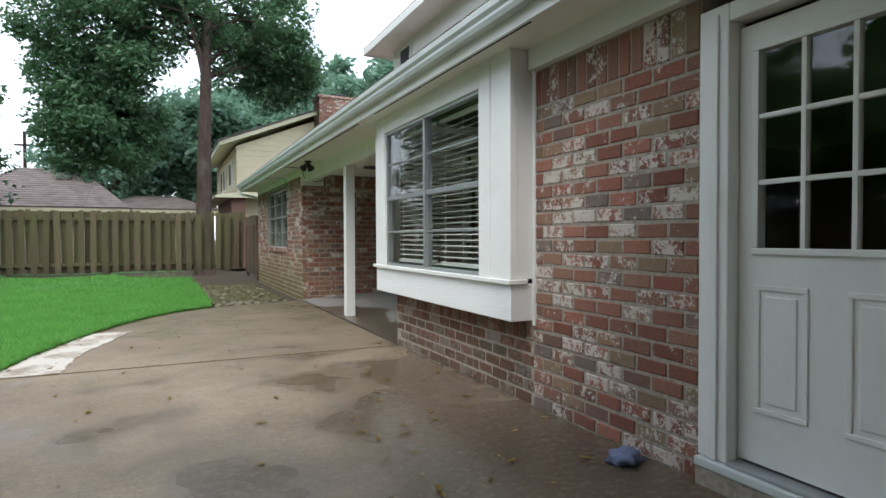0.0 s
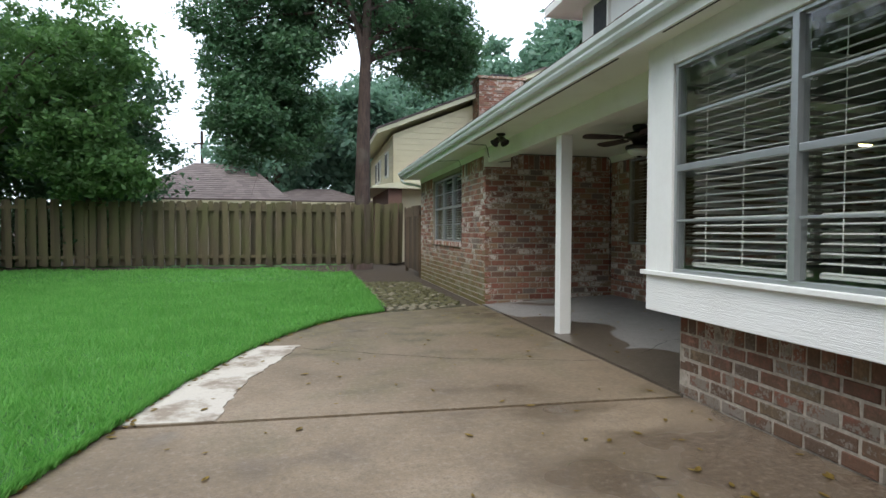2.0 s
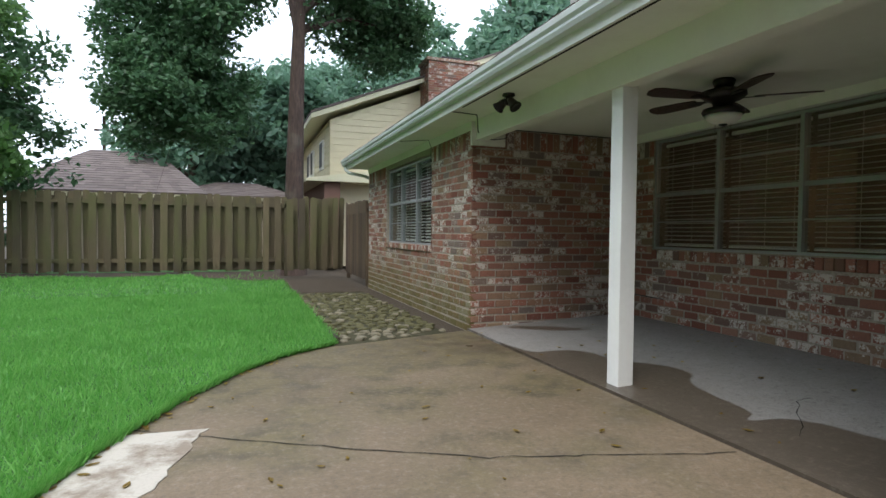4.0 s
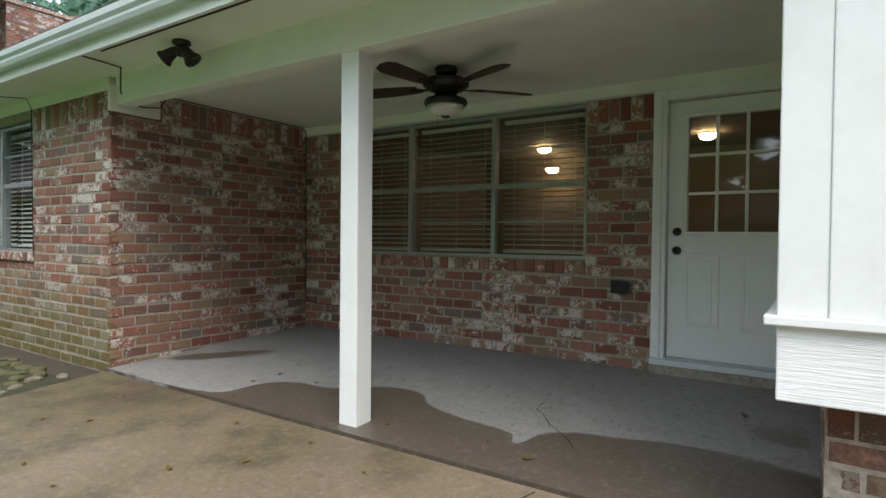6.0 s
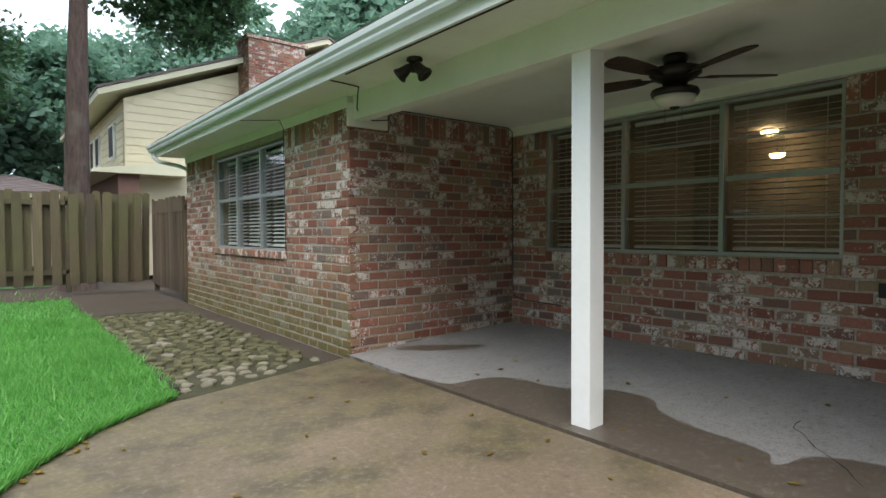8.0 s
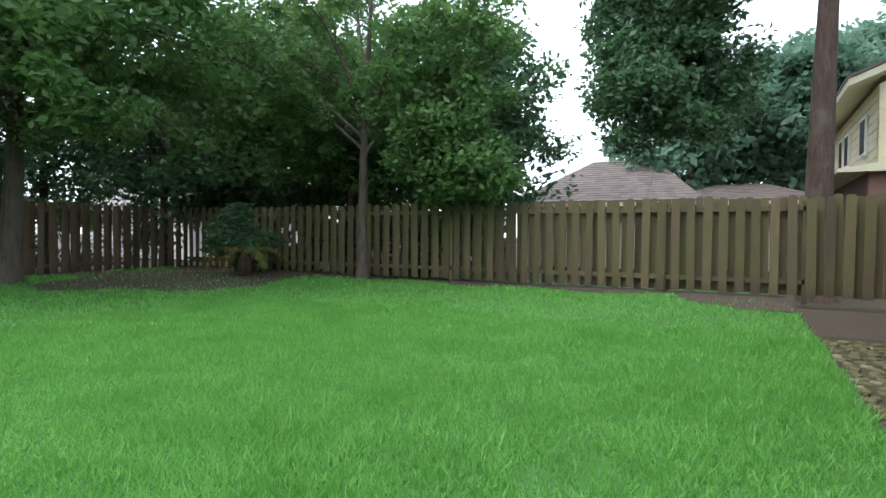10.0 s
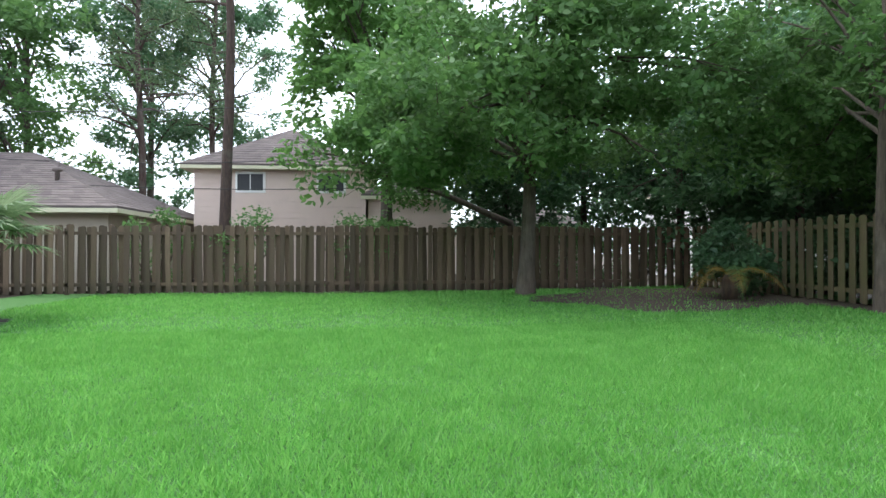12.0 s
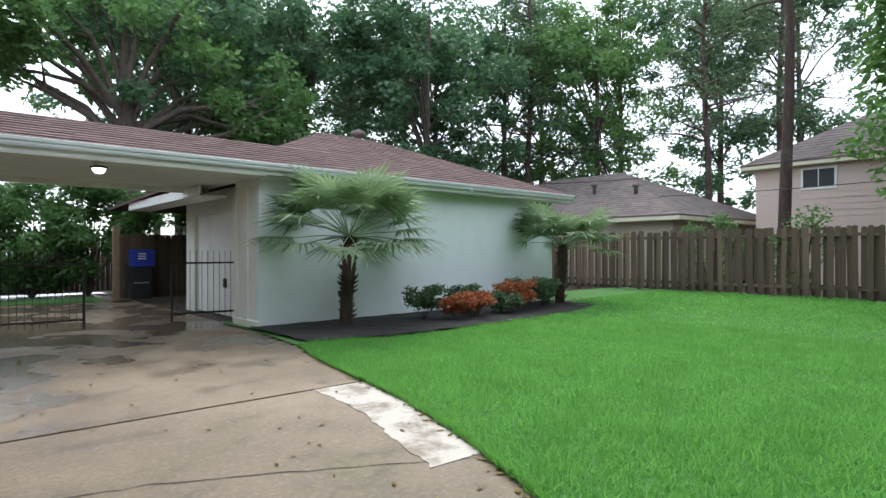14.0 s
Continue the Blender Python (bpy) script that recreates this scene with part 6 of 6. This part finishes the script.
fl = thing("floodlight", "dark twin-head security floodlight under the eave", "floodlight", pose(2.42, 10.38, 2.512))
part("base", lathe(bmesh.new(), [(0.06, 0.0), (0.065, -0.02), (0.04, -0.035), (0.0, -0.04)], 18), M_DARK, fl)
for dx, dy, ry, rz in ((-0.03, -0.07, 40, -60), (-0.02, 0.08, 55, 120)):
    bm = lathe(bmesh.new(), [(0.02, 0.0), (0.035, 0.03), (0.05, 0.10), (0.062, 0.115), (0.062, 0.13), (0.052, 0.13), (0.0, 0.115)], 18)
    hd = part("lamp_head", bm, M_DARK, fl)
    hd.matrix_local = pose(dx * 0.4, dy * 0.4, -0.05) @ pose(0, 0, 0, 0, 180 - ry, rz)
part("sensor", bx(-0.04, 0.02, -0.03, 0.03, -0.11, -0.04, bev=0.012), M_DARK, fl)

def cable(label, pts, r=0.006):
    sm = []
    for a, b in zip(pts, pts[1:]):
        sm += [Vector(a).lerp(Vector(b), k / 4) for k in range(4)]
    sm.append(Vector(pts[-1]))
    ob = mesh_ob("cable", tube(bmesh.new(), sm, r, 6), M_RUBBER)
    return tagged(ob, label, "cable")
cable("black cable run along the eave and porch wall", [(2.18, 11.33, 2.504), (2.34, 11.34, 2.502), (2.5, 11.36, 2.50), (2.57, 11.5, 2.46), (2.62, 11.60, 2.36), (2.72, 11.672, 2.30), (2.86, 11.676, 2.285), (3.02, 11.676, 2.31), (3.08, 11.66, 2.42)])
cable("black cable along the porch ceiling edge", [(3.05, 11.66, 2.42), (3.9, 11.665, 2.42), (4.72, 11.66, 2.42), (4.79, 11.66, 2.38), (4.80, 11.655, 1.2), (4.80, 11.65, 0.42), (4.80, 11.5, 0.37), (4.80, 10.9, 0.36)])
cable("thin black cable at the wing window", [(2.2, 13.6, 2.505), (2.55, 13.28, 2.50), (2.585, 13.26, 2.40), (2.59, 13.24, 1.4), (2.59, 13.22, 0.9)], 0.004)
t = thing("outlet_cover", "small black weatherproof outlet cover on the brick", "outlet", pose(4.82, 7.95, 0.75))
part("cover", bx(-0.035, 0.0, -0.075, 0.075, -0.05, 0.05, bev=0.008), M_BLACK, t)
part("hinge", bx(-0.04, -0.03, -0.07, 0.07, 0.045, 0.058), M_BLACK, t)

# lamp in the room behind the porch window
def room_lamp(x, y, drop):
    t = thing("room_lamp", "lit warm ceiling lamp inside the house", "lamp", pose(x, y, 2.62), group="room lamps")
    part("base", lathe(bmesh.new(), [(0.09, 0.0), (0.09, -0.02), (0.0, -0.025)], 16), M_DARK, t)
    if drop > 0.01:
        part("stem", tube(bmesh.new(), [(0, 0, -0.02), (0, 0, -drop - 0.03)], 0.008, 6), M_DARK, t)
    part("shade", lathe(bmesh.new(), [(0.0, -0.11 - drop), (0.06, -0.10 - drop), (0.10, -0.07 - drop), (0.11, -0.03 - drop)], 20), M_BULB, t)
for x, y, drop in ((8.4, 10.2, 0.0), (9.2, 10.4, 0.22), (8.4, 7.85, 0.0)):
    room_lamp(x, y, drop)

# ---- litter ----
def litter(n, area, seed, name="fallen_leaf", edge=False):
    rng = np.random.default_rng(seed)
    for k in range(n):
        x, y = rng.uniform(*area[0]), rng.uniform(*area[1])
        if edge:
            x = edge_x(y) + abs(rng.normal(0, 0.05)) + 0.015
        elif x < edge_x(y) + 0.1:
            continue
        s = rng.uniform(0.015, 0.042)
        bm = bmesh.new()
        pr = [(0, -1), (0.35, -0.5), (0.45, 0.1), (0.2, 0.7), (0, 1), (-0.25, 0.65), (-0.42, 0.05), (-0.3, -0.55)]
        v = [bm.verts.new((a * s, b * s, 0.004 + 0.25 * s * abs(a) + 0.15 * s * b * b)) for a, b in pr]
        c = bm.verts.new((0, 0, 0.002))
        for i in range(8):
            bm.faces.new((v[i], v[(i + 1) % 8], c))
        bmesh.ops.solidify(bm, geom=bm.faces[:], thickness=0.001)
        ob = mesh_ob(name, bm, M_LITTER)
        z = porch_z(x) if x > 2.5 else ZD
        ob.matrix_world = pose(x, y, z + 0.003, 0, 0, rng.uniform(0, 360))
        tagged(ob, "fallen brown and yellow leaf on damp concrete", "leaf", "fallen leaves")
litter(110, ((-1.4, 2.5), (2.6, 11.4)), 1)
litter(90, ((0, 1), (4.6, 10.9)), 9, edge=True)
litter(40, ((1.2, 2.5), (2.7, 6.6)), 2)
litter(26, ((2.6, 4.7), (6.7, 11.5)), 3)
bm = bmesh.new()
bmesh.ops.create_icosphere(bm, subdivisions=3, radius=0.085)
for v in bm.verts:
    k = 1 + 0.55 * noise.noise(v.co * 22) + 0.25 * noise.noise(v.co * 55)
    v.co = Vector((v.co.x * k * 1.1, v.co.y * k * 0.9, max(-0.03, v.co.z * k * 0.55)))
for f in bm.faces:
    f.smooth = True
rag = mesh_ob("rag", bm, M_RAG)
rag.location = (2.40, 2.78, ZD + 0.028)
tagged(rag, "crumpled blue-grey rag on the concrete", "rag")

# ---- bricks, last ----
brick_wall(w_door, 1.42, 23, -0.05, [], (0, 2), M_BRICK, M_BRICK_ISL)
rowlock(w_door, 0, 1.42, 2.103, 0.25, 0.0, M_BRICK, "soldier_brick")
brick_wall(w_bay, 2.69, 5, -0.05, [], (0, 3), M_BRICK_DAMP, M_BRICK_DAMP_ISL)
rowlock(w_bay, 0, 2.69, 0.42, 0.195, 0.0, M_BRICK_DAMP, "soldier_brick")
brick_wall(w_bay2, 2.3, 7, -0.05, [], (1.2, 3), M_BRICK, M_BRICK_ISL)
brick_wall(w_ret, 2.27, 24, -0.06, [], (0, 2.4), M_BRICK, M_BRICK_ISL)
rowlock(w_ret, 0, 2.25, 2.187, 0.235, 0.0, M_BRICK, "soldier_brick")
brick_wall(w_back, 5.2, 23, -0.02, [(BH[0][0], BH[0][1], 0.85, 2.5), BH[1]], (1.2, 5.2), M_BRICK, M_BRICK_ISL)
rowlock(w_back, 0, BH[0][0], 2.133, 0.20, 0.0, M_BRICK, "soldier_brick")
rowlock(w_back, BH[0][1], BH[1][0], 2.133, 0.20, 0.0, M_BRICK, "soldier_brick")
rowlock(w_back, BH[0][0], BH[0][1], 0.84, 0.12, 0.012, M_BRICK)
brick_wall(w_wing, 5.82, 24, -0.08, [(WH[0][0], WH[0][1], 0.85, 2.5)], (3.4, 5.9), M_BRICK_MOSS, M_BRICK_MOSS_ISL)
rowlock(w_wing, 0, WH[0][0], 2.167, 0.235, 0.0, M_BRICK, "soldier_brick")
rowlock(w_wing, WH[0][1], 5.78, 2.167, 0.235, 0.0, M_BRICK, "soldier_brick")
rowlock(w_wing, WH[0][0] - 0.04, WH[0][1] + 0.04, 0.855, 0.095, 0.03, M_BRICK)
